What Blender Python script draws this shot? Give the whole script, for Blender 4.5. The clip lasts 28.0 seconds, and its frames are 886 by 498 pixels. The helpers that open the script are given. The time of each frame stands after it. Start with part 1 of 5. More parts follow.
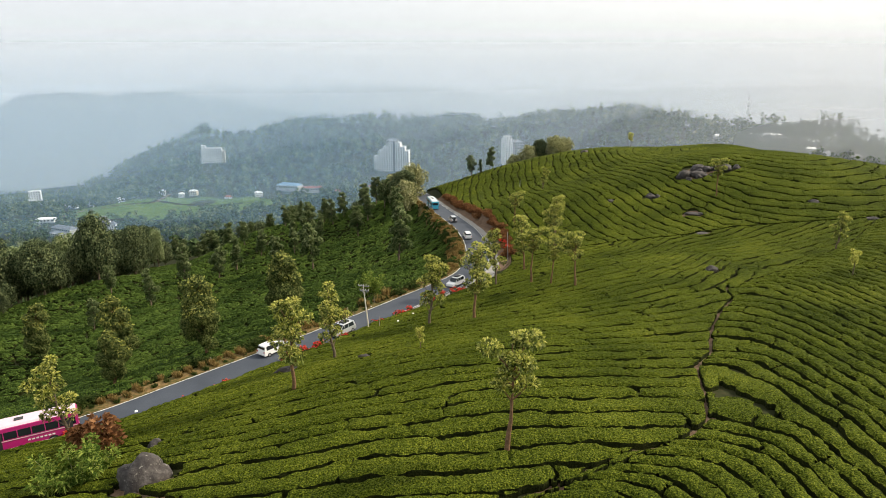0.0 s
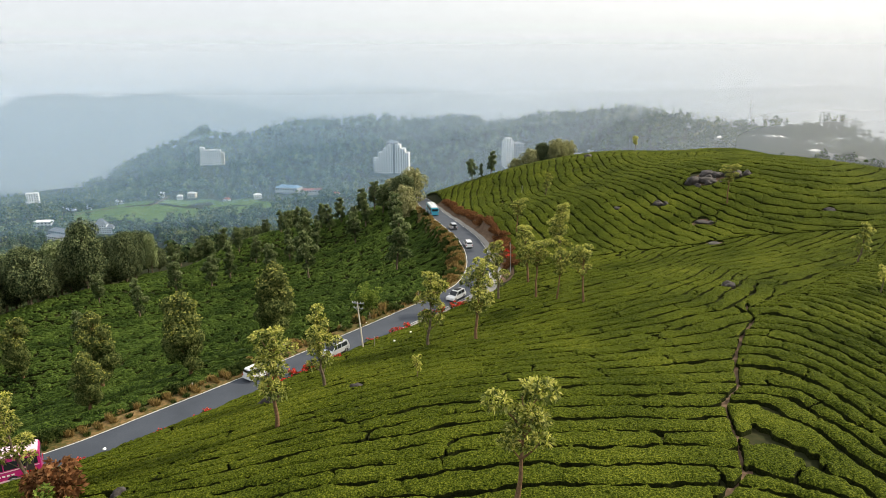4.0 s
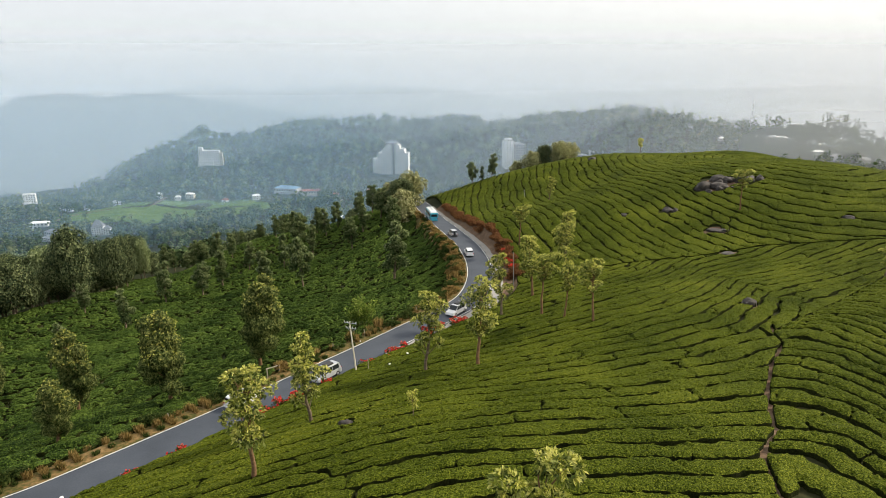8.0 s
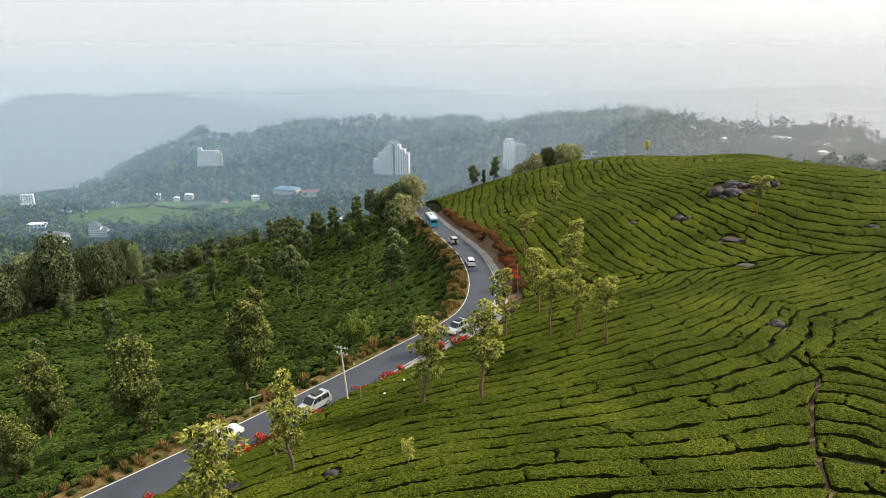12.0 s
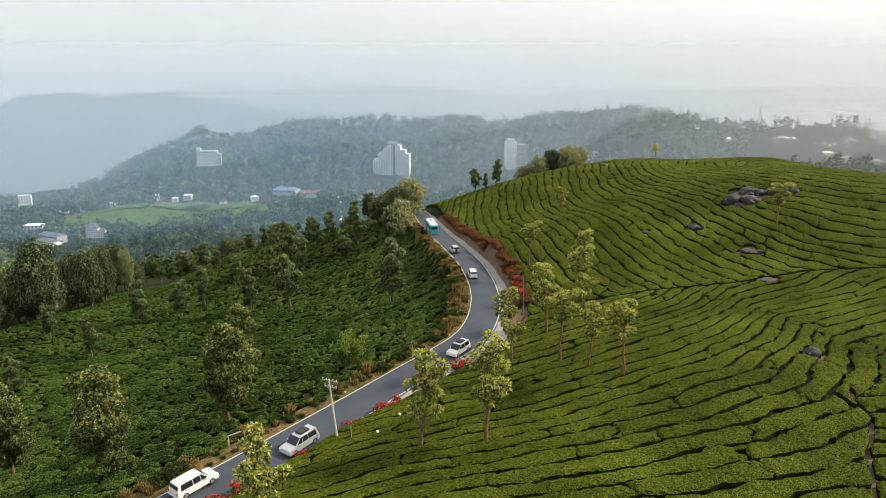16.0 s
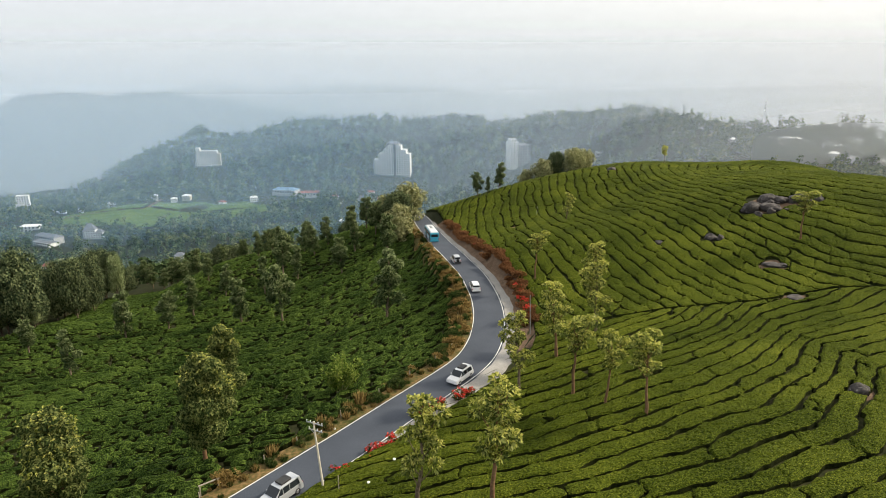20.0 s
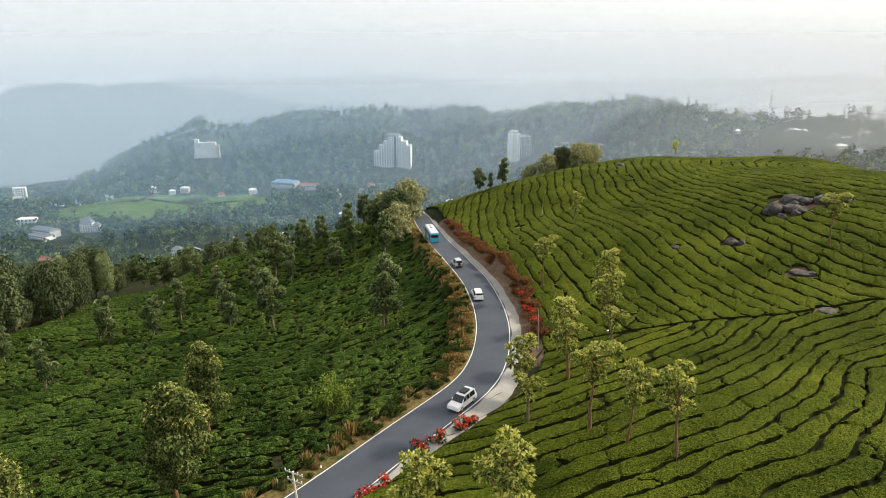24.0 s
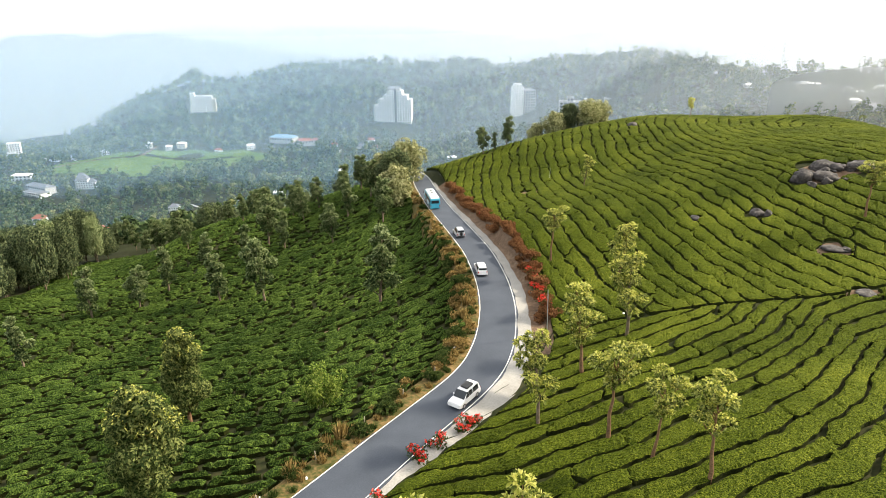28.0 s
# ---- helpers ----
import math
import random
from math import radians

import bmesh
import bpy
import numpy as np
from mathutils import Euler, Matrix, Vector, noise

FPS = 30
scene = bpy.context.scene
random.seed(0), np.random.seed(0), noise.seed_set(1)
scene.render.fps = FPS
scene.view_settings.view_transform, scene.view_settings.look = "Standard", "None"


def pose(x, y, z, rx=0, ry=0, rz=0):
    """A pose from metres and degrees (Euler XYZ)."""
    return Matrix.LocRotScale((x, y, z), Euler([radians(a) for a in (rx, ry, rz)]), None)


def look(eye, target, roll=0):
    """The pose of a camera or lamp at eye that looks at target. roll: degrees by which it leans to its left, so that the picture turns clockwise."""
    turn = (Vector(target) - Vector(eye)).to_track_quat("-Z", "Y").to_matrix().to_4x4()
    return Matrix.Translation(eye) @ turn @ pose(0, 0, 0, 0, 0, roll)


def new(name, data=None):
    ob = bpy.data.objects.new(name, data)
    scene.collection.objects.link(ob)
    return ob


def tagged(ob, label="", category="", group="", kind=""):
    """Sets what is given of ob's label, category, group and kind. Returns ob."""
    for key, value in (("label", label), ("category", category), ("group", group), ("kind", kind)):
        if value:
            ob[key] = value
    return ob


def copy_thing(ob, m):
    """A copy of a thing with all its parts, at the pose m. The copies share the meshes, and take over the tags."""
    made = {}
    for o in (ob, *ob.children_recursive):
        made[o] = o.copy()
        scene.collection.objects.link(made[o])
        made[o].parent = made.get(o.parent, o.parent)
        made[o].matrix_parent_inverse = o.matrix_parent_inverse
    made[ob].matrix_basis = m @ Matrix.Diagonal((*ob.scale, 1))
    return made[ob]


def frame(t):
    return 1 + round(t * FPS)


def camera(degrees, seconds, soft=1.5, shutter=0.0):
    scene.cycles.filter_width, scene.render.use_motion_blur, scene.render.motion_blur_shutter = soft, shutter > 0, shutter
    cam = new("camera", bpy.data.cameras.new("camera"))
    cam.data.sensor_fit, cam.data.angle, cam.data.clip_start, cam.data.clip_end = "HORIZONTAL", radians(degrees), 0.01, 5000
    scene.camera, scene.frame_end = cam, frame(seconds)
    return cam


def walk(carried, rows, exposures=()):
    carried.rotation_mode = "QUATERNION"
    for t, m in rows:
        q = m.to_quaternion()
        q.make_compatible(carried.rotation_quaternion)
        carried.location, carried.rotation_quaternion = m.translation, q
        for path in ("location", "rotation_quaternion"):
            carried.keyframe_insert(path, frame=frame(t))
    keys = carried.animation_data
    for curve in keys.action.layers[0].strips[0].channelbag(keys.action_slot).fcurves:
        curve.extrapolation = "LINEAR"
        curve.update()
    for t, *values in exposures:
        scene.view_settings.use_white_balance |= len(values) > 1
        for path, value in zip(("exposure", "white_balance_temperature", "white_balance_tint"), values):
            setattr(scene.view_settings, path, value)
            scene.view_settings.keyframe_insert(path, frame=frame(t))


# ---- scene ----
cam = camera(72, 28.0, soft=0.8)
PATH = [
    (0, pose(0.048, -1.708, 36.986, 74.904, 0, -0.186)),
    (1.5, pose(0.098, 0.554, 37.120, 74.911, 0, -0.175)),
    (3, pose(0.146, 2.919, 37.253, 74.996, 0, -0.165)),
    (5, pose(0.210, 6.225, 37.430, 75.034, 0, -0.171)),
    (7, pose(0.271, 9.696, 37.607, 75.020, 0, -0.175)),
    (9, pose(0.331, 13.323, 37.783, 75.003, 0, -0.159)),
    (11, pose(0.389, 17.095, 37.958, 74.984, 0, -0.124)),
    (13, pose(0.445, 21.004, 38.133, 74.975, 0, -0.088)),
    (15, pose(0.500, 25.039, 38.307, 74.955, 0, -0.051)),
    (17, pose(0.553, 29.190, 38.481, 74.924, 0, -0.014)),
    (19, pose(0.604, 33.448, 38.654, 74.903, 0, 0.041)),
    (20, pose(0.629, 35.615, 38.740, 74.866, 0, 0.069)),
    (21, pose(0.653, 37.804, 38.826, 74.756, 0, 0.091)),
    (21.5, pose(0.665, 38.907, 38.869, 74.660, 0, 0.103)),
    (22.5, pose(0.689, 41.128, 38.955, 74.424, 0, 0.127)),
    (23.5, pose(0.712, 43.370, 39.040, 74.187, 0, 0.151)),
    (24, pose(0.724, 44.498, 39.083, 74.035, 0, 0.163)),
    (24.5, pose(0.735, 45.630, 39.126, 73.794, 0, 0.177)),
    (25, pose(0.747, 46.767, 39.169, 73.452, 0, 0.191)),
    (25.5, pose(0.758, 47.908, 39.211, 73.018, 0, 0.208)),
    (26, pose(0.769, 49.054, 39.254, 72.462, 0, 0.226)),
    (26.5, pose(0.780, 50.203, 39.297, 71.843, 0, 0.246)),
    (27, pose(0.791, 51.356, 39.339, 71.176, 0, 0.267)),
    (27.5, pose(0.802, 52.512, 39.382, 70.497, 0, 0.289)),
    (28, pose(0.812, 53.672, 39.424, 69.802, 0, 0.311)),
]
walk(cam, PATH, exposures=[(0, 0.08), (20, 0.03), (24, 0.12), (26, 0.42), (28, 0.76)])

# ---- light ----
world = bpy.data.worlds.new("hazy_sky")
scene.world = world
world.use_nodes = True
wn, wl = world.node_tree.nodes, world.node_tree.links
sky = wn.new("ShaderNodeTexSky")
sky.sky_type = "NISHITA"
sky.sun_disc = False
sky.sun_elevation = radians(36)
sky.sun_rotation = radians(76)
sky.air_density, sky.dust_density, sky.ozone_density = 1.0, 6.0, 1.0
bg = wn["Background"]
bg.inputs["Strength"].default_value = 0.10
wl.new(sky.outputs["Color"], bg.inputs["Color"])
# an even layer of high haze over the clear sky
haze = wn.new("ShaderNodeBackground")
# the haze glows warmer and brighter on the side of the sun
where, toward, warm = wn.new("ShaderNodeTexCoord"), wn.new("ShaderNodeVectorMath"), wn.new("ShaderNodeValToRGB")
toward.operation = "DOT_PRODUCT"
toward.inputs[1].default_value = (math.sin(radians(76)) * math.cos(radians(36)), math.cos(radians(76)) * math.cos(radians(36)), math.sin(radians(36)))
wl.new(where.outputs["Generated"], toward.inputs[0])
warm.color_ramp.elements[0].position, warm.color_ramp.elements[0].color = 0.0, (0.73, 0.765, 0.795, 1)
warm.color_ramp.elements[1].position, warm.color_ramp.elements[1].color = 0.62, (0.93, 0.925, 0.885, 1)
wl.new(toward.outputs["Value"], warm.inputs["Fac"])
wl.new(warm.outputs["Color"], haze.inputs["Color"])
haze.inputs["Strength"].default_value = 1.32
wmix = wn.new("ShaderNodeMixShader")
wmix.inputs["Fac"].default_value = 0.8
wl.new(bg.outputs["Background"], wmix.inputs[1])
wl.new(haze.outputs["Background"], wmix.inputs[2])
wl.new(wmix.outputs["Shader"], wn["World Output"].inputs["Surface"])

sun_data = bpy.data.lights.new("sun", "SUN")
sun_data.energy, sun_data.angle, sun_data.color = 4.8, radians(4), (1.0, 0.90, 0.72)
sun = new("sun", sun_data)
sun.matrix_world = look((math.sin(radians(76)) * 300, math.cos(radians(76)) * 300, 300 * math.tan(radians(36))), (0, 0, 0))


# ---- materials ----
def material(name, stops, fine=8.0, coarse=0.6, rough=0.7, bump=0.3, bump_size=0.03, metal=0.0, spots=None, random_shift=0.0, island=0.0, coat=0.0, thin=0.0, spread=0.2, gloss=0.5, broad=0.45):
    """A surface whose colour runs over the stops by noise at two scales, with fine relief."""
    m = bpy.data.materials.new(name)
    m.use_nodes = True
    n, l = m.node_tree.nodes, m.node_tree.links
    bsdf = n["Principled BSDF"]
    bsdf.inputs["Roughness"].default_value, bsdf.inputs["Metallic"].default_value = rough, metal
    bsdf.inputs["Coat Weight"].default_value = coat
    bsdf.inputs["Specular IOR Level"].default_value = gloss
    co = n.new("ShaderNodeTexCoord")
    a, b = n.new("ShaderNodeTexNoise"), n.new("ShaderNodeTexNoise")
    a.inputs["Scale"].default_value, a.inputs["Detail"].default_value = fine, 4
    b.inputs["Scale"].default_value, b.inputs["Detail"].default_value = coarse, 3
    l.new(co.outputs["Object"], a.inputs["Vector"])
    l.new(co.outputs["Object"], b.inputs["Vector"])
    mix = n.new("ShaderNodeMix")
    mix.data_type = "FLOAT"
    mix.inputs[0].default_value = broad
    l.new(a.outputs["Fac"], mix.inputs[2])
    l.new(b.outputs["Fac"], mix.inputs[3])
    value = mix.outputs[0]
    if random_shift or island:
        src = n.new("ShaderNodeNewGeometry").outputs["Random Per Island"] if island else n.new("ShaderNodeObjectInfo").outputs["Random"]
        sub = n.new("ShaderNodeMath")
        sub.operation = "MULTIPLY_ADD"
        sub.inputs[1].default_value = island or random_shift
        l.new(src, sub.inputs[0])
        l.new(value, sub.inputs[2])
        off = n.new("ShaderNodeMath")
        off.operation = "SUBTRACT"
        off.inputs[1].default_value = (island or random_shift) / 2
        l.new(sub.outputs[0], off.inputs[0])
        value = off.outputs[0]
    ramp = n.new("ShaderNodeValToRGB")
    els = ramp.color_ramp.elements
    while len(els) < len(stops):
        els.new(0.5)
    for k, c in enumerate(stops):
        els[k].position = 0.5 - spread + 2 * spread * k / max(1, len(stops) - 1)
        els[k].color = (*c, 1)
    l.new(value, ramp.inputs["Fac"])
    colour = ramp.outputs["Color"]
    if spots:
        size, amount, c = spots
        s = n.new("ShaderNodeTexNoise")
        s.inputs["Scale"].default_value, s.inputs["Detail"].default_value = size, 5
        l.new(co.outputs["Object"], s.inputs["Vector"])
        r = n.new("ShaderNodeValToRGB")
        r.color_ramp.elements[0].position, r.color_ramp.elements[1].position = 1 - amount - 0.06, 1 - amount + 0.06
        l.new(s.outputs["Fac"], r.inputs["Fac"])
        mc = n.new("ShaderNodeMix")
        mc.data_type = "RGBA"
        l.new(r.outputs["Color"], mc.inputs[0])
        l.new(colour, mc.inputs[6])
        mc.inputs[7].default_value = (*c, 1)
        colour = mc.outputs[2]
    l.new(colour, bsdf.inputs["Base Color"])
    if bump:
        bp = n.new("ShaderNodeBump")
        bp.inputs["Strength"].default_value, bp.inputs["Distance"].default_value = bump, bump_size
        l.new(a.outputs["Fac"], bp.inputs["Height"])
        l.new(bp.outputs["Normal"], bsdf.inputs["Normal"])
    if thin:
        # light that passes through thin leaves
        tl, ms = n.new("ShaderNodeBsdfTranslucent"), n.new("ShaderNodeMixShader")
        ms.inputs["Fac"].default_value = thin
        l.new(colour, tl.inputs["Color"])
        l.new(bsdf.outputs[0], ms.inputs[1])
        l.new(tl.outputs[0], ms.inputs[2])
        l.new(ms.outputs[0], n["Material Output"].inputs["Surface"])
    return m


def plain(name, c, rough=0.5, metal=0.0, coat=0.0):
    d = tuple(v * 0.86 for v in c)
    return material(name, [d, c], fine=14, coarse=1.5, rough=rough, bump=0.05, metal=metal, coat=coat)


TEA = material("tea_leaves", [(0.004, 0.009, 0.002), (0.030, 0.043, 0.004), (0.075, 0.093, 0.009), (0.178, 0.188, 0.022)], fine=8.5, coarse=0.10, rough=0.75, bump=1.0, bump_size=0.15, spread=0.165, gloss=0.02, broad=0.24)
TEA_DARK = material("tea_leaves_dark", [(0.006, 0.013, 0.003), (0.031, 0.056, 0.010), (0.104, 0.146, 0.026)], fine=6, coarse=0.14, rough=0.7, bump=1.0, bump_size=0.12, spread=0.12, gloss=0.03, broad=0.25)
# hedge sides: leaves and stems, with the gaps' shade put into the colour
TEA_SIDE_SHADE = material("shaded_tea_sides", [(0.007, 0.008, 0.003), (0.020, 0.025, 0.006), (0.045, 0.050, 0.012)], fine=7, coarse=0.6, rough=0.95, bump=1.0, bump_size=0.1, gloss=0.05)
SOIL = material("forest_floor", [(0.012, 0.016, 0.006), (0.028, 0.032, 0.012), (0.055, 0.050, 0.022)], fine=1.2, coarse=0.05, rough=0.95, bump=0.5, bump_size=0.1, gloss=0.08)
EARTH = material("red_earth", [(0.075, 0.050, 0.034), (0.15, 0.098, 0.064), (0.24, 0.175, 0.12)], fine=2.2, coarse=0.3, rough=0.95, bump=0.8, bump_size=0.15, gloss=0.08)
VERGE = material("trodden_verge", [(0.030, 0.042, 0.012), (0.075, 0.070, 0.024), (0.17, 0.112, 0.048), (0.27, 0.18, 0.09)], fine=2.6, coarse=0.35, rough=0.95, bump=0.8, bump_size=0.1, gloss=0.05)
ASPHALT = material("asphalt", [(0.027, 0.034, 0.048), (0.041, 0.050, 0.068), (0.058, 0.068, 0.088)], fine=9, coarse=0.25, rough=0.8, bump=0.3, bump_size=0.01)
PAINT = material("road_paint", [(0.55, 0.54, 0.50), (0.75, 0.74, 0.70)], fine=6, coarse=0.8, rough=0.6, bump=0.1)
GRAVEL = material("pale_gravel", [(0.22, 0.205, 0.185), (0.31, 0.295, 0.27), (0.39, 0.375, 0.345)], fine=5, coarse=0.4, rough=0.95, bump=0.6, bump_size=0.03, gloss=0.08)
DRY = material("dry_grass", [(0.12, 0.085, 0.026), (0.28, 0.19, 0.065), (0.46, 0.33, 0.13)], fine=3, coarse=0.4, rough=0.9, bump=0.2, island=0.5, thin=0.5, gloss=0.08)
RUST = material("rust_red_shrub", [(0.09, 0.042, 0.018), (0.23, 0.10, 0.042), (0.38, 0.20, 0.09)], fine=3, coarse=0.4, rough=0.8, bump=0.2, island=0.5, thin=0.5, gloss=0.08)
RED = material("red_bracts", [(0.55, 0.025, 0.02), (0.75, 0.06, 0.045), (0.88, 0.18, 0.12)], fine=6, coarse=0.8, rough=0.6, bump=0.1, island=0.5, thin=0.5, gloss=0.08)
GREEN = material("roadside_leaves", [(0.020, 0.040, 0.010), (0.055, 0.085, 0.020), (0.12, 0.15, 0.04)], fine=3, coarse=0.4, rough=0.7, bump=0.2, island=0.5, thin=0.5, gloss=0.08)
BARK = material("grey_brown_bark", [(0.07, 0.05, 0.035), (0.15, 0.115, 0.08), (0.25, 0.20, 0.15)], fine=6, coarse=1.2, rough=0.95, bump=0.9, bump_size=0.03, gloss=0.08)
BARK_RED = material("reddish_bark", [(0.09, 0.050, 0.028), (0.18, 0.105, 0.058), (0.28, 0.18, 0.10)], fine=6, coarse=1.2, rough=0.95, bump=0.9, bump_size=0.03, gloss=0.08)
OAK = material("silver_oak_leaves", [(0.20, 0.23, 0.035), (0.46, 0.47, 0.095), (0.72, 0.68, 0.21)], fine=1.6, coarse=0.35, rough=0.65, bump=0.1, island=0.8, thin=0.5, gloss=0.08)
OAK_DARK = material("dark_oak_leaves", [(0.030, 0.050, 0.014), (0.090, 0.125, 0.036), (0.27, 0.30, 0.095)], fine=1.4, coarse=0.3, rough=0.7, bump=0.1, island=0.75, thin=0.5, gloss=0.08)
OAK_GREY = material("silvery_green_leaves", [(0.030, 0.055, 0.020), (0.085, 0.125, 0.048), (0.25, 0.30, 0.12)], fine=1.4, coarse=0.3, rough=0.7, bump=0.1, island=0.75, thin=0.5, gloss=0.08)
WOODLAND = material("valley_wood_leaves", [(0.022, 0.038, 0.018), (0.080, 0.112, 0.050), (0.22, 0.25, 0.115)], fine=1.4, coarse=0.3, rough=0.7, bump=0.1, island=0.75, thin=0.4, gloss=0.08)
OAK_PALE = material("pale_green_leaves", [(0.10, 0.14, 0.05), (0.25, 0.30, 0.13), (0.45, 0.50, 0.26)], fine=1.6, coarse=0.35, rough=0.7, bump=0.1, island=0.8, thin=0.5, gloss=0.08)
OAK_MID = material("olive_oak_leaves", [(0.055, 0.080, 0.018), (0.16, 0.195, 0.048), (0.38, 0.40, 0.13)], fine=1.6, coarse=0.35, rough=0.7, bump=0.1, island=0.8, thin=0.5, gloss=0.08)
FROND = material("bright_frond_leaves", [(0.065, 0.115, 0.018), (0.16, 0.24, 0.04), (0.36, 0.42, 0.09)], fine=1.6, coarse=0.4, rough=0.7, bump=0.1, island=0.7, thin=0.5, gloss=0.08)
VALLEY_TEA = material("valley_tea_leaves", [(0.045, 0.085, 0.022), (0.085, 0.135, 0.034), (0.15, 0.19, 0.055)], fine=0.35, coarse=0.03, rough=0.8, bump=0.6, bump_size=0.4, gloss=0.03)
TWIG = material("bare_tan_twigs", [(0.15, 0.155, 0.06), (0.31, 0.315, 0.14), (0.52, 0.51, 0.28)], fine=2, coarse=0.4, rough=0.9, bump=0.1, island=0.5, thin=0.5, gloss=0.08)
FOREST = material("forest_canopy", [(0.012, 0.022, 0.010), (0.070, 0.108, 0.042), (0.25, 0.26, 0.11)], fine=0.13, coarse=0.02, rough=0.85, bump=0, island=0.10, thin=0.25, gloss=0.05, spread=0.16, broad=0.3)
ROCK = material("weathered_granite", [(0.020, 0.016, 0.015), (0.048, 0.041, 0.038), (0.13, 0.115, 0.105)], fine=2.4, coarse=0.5, rough=0.9, bump=1.0, bump_size=0.12, spots=(3.1, 0.33, (0.24, 0.22, 0.19)))
WALL = material("white_render", [(0.74, 0.74, 0.72), (0.88, 0.88, 0.86)], fine=0.6, coarse=0.05, rough=0.85, bump=0.1)
WALL_GREY = material("grey_render", [(0.36, 0.36, 0.36), (0.48, 0.48, 0.47)], fine=0.6, coarse=0.05, rough=0.85, bump=0.1)
WALL_CREAM = material("cream_render", [(0.52, 0.47, 0.38), (0.66, 0.61, 0.50)], fine=0.6, coarse=0.05, rough=0.85, bump=0.1)
DARK_GLASS = plain("dark_window_glass", (0.05, 0.06, 0.07), 0.12)
ROOF_BLUE = plain("blue_sheet_roof", (0.16, 0.28, 0.42), 0.5)
ROOF_GREY = plain("grey_sheet_roof", (0.15, 0.16, 0.18), 0.6)
ROOF_RED = plain("red_tile_roof", (0.30, 0.10, 0.06), 0.8)
WOOD = material("weathered_pole_wood", [(0.20, 0.16, 0.12), (0.32, 0.28, 0.22), (0.42, 0.38, 0.32)], fine=5, coarse=1, rough=0.9, bump=0.4)
STEEL = plain("galvanised_steel", (0.45, 0.46, 0.47), 0.5, 0.8)
CERAMIC = plain("white_insulator", (0.75, 0.75, 0.72), 0.3)


# ---- the lie of the land ----
# broad rises and hollows of the near hills: x, y, radius, height
RISES = [(50, 230, 30, 16.1), (150, 50, 48, -16.1), (-50, 130, 30, -3.6), (-20, 250, 30, 12.6), (90, 180, 30, 14.0), (70, 280, 30, 17.5), (20, 170, 18, 6.4), (-70, 230, 18, 8.6),
         (50, 0, 30, -5.7), (-80, 90, 18, -5.4), (110, 230, 18, 9.3), (0, 300, 30, 5.7), (0, 200, 18, 5.1), (-110, 180, 18, 5.1), (0, 50, 18, 3.4), (100, 260, 18, 3.9)]
DETAILS = [(20, 250, 18, 4.7), (110, 90, 18, 3.4), (50, 170, 18, 3.8), (-60, 40, 18, 2.7), (-40, 280, 18, 2.5), (30, 100, 18, 1.0), (120, 300, 18, -3.0), (70, 130, 18, -1.8)]
ROAD_LINE = [(-110, 18), (-75, 36), (-60, 45), (-45.9, 54.2), (-38, 59.6), (-28.7, 71), (-19.3, 83.9), (-10.5, 97), (-3.2, 108.4), (4.2, 119.5), (7.3, 128), (8.8, 138), (9, 146.5),
             (8.4, 155), (6.8, 166.3), (3.6, 181), (-0.4, 198.5), (-2.7, 211), (-5, 225), (-8, 245), (-14, 265), (-24, 285)]


def smooth(a, b, v):
    t = np.clip((v - a) / (b - a), 0, 1)
    return t * t * (3 - 2 * t)


def wave(x, y, size, seed=0):
    """Soft two-way noise between about -1 and 1, from a few crossed waves."""
    r = np.random.RandomState(seed)
    out = 0
    for k in range(7):
        a, p, f = r.uniform(0, 6.28), r.uniform(0, 6.28), r.uniform(0.6, 1.7) * 6.28 / size
        out = out + np.sin((x * math.cos(a) + y * math.sin(a)) * f + p)
    return out / 3.5


def spline(points, step=1.5):
    p = np.array([2 * np.array(points[0]) - points[1], *points, 2 * np.array(points[-1]) - points[-2]], float)
    out = []
    for a, b, c, d in zip(p, p[1:], p[2:], p[3:]):
        n = max(2, int(np.linalg.norm(c - b) / step))
        for t in np.arange(n) / n:
            out.append(0.5 * (2 * b + (c - a) * t + (2 * a - 5 * b + 4 * c - d) * t * t + (3 * b - a - 3 * c + d) * t ** 3))
    return np.array(out + [p[-2]])


def road_height(y):
    return np.interp(y, [20, 50, 66, 90, 110, 130, 165, 190, 215, 240, 270, 300], [0.4, 0.4, 0.2, -0.8, -1.9, -2.3, -2.2, -3.0, -4.3, -6.0, -8.5, -12])


ROAD = spline(ROAD_LINE)


def road_offset(x, y):
    """Signed distance to the road's middle (right of it positive), and the y of the nearest place on it."""
    if np.size(x) < 400:
        px, py = np.ravel(x)[:, None], np.ravel(y)[:, None]
        (ax, ay), (dx, dy) = ROAD[:-1].T, (ROAD[1:] - ROAD[:-1]).T
        t = np.clip(((px - ax) * dx + (py - ay) * dy) / (dx * dx + dy * dy), 0, 1)
        ox, oy = px - ax - t * dx, py - ay - t * dy
        d = np.hypot(ox, oy)
        k = (np.arange(len(px)), d.argmin(1))
        side = np.where((ox * dy - oy * dx)[k] > 0, d[k], -d[k])
        return side.reshape(np.shape(x)), (ay + t * dy)[k].reshape(np.shape(x))
    best, near = np.full(np.shape(x), 1e9), np.zeros(np.shape(x))
    for (ax, ay), (bx, by) in zip(ROAD, ROAD[1:]):
        dx, dy = bx - ax, by - ay
        t = np.clip(((x - ax) * dx + (y - ay) * dy) / (dx * dx + dy * dy), 0, 1)
        ox, oy = x - ax - t * dx, y - ay - t * dy
        d = np.hypot(ox, oy)
        closer = d < np.abs(best)
        best = np.where(closer, np.where(ox * dy - oy * dx > 0, d, -d), best)
        near = np.where(closer, ay + t * dy, near)
    return best, near


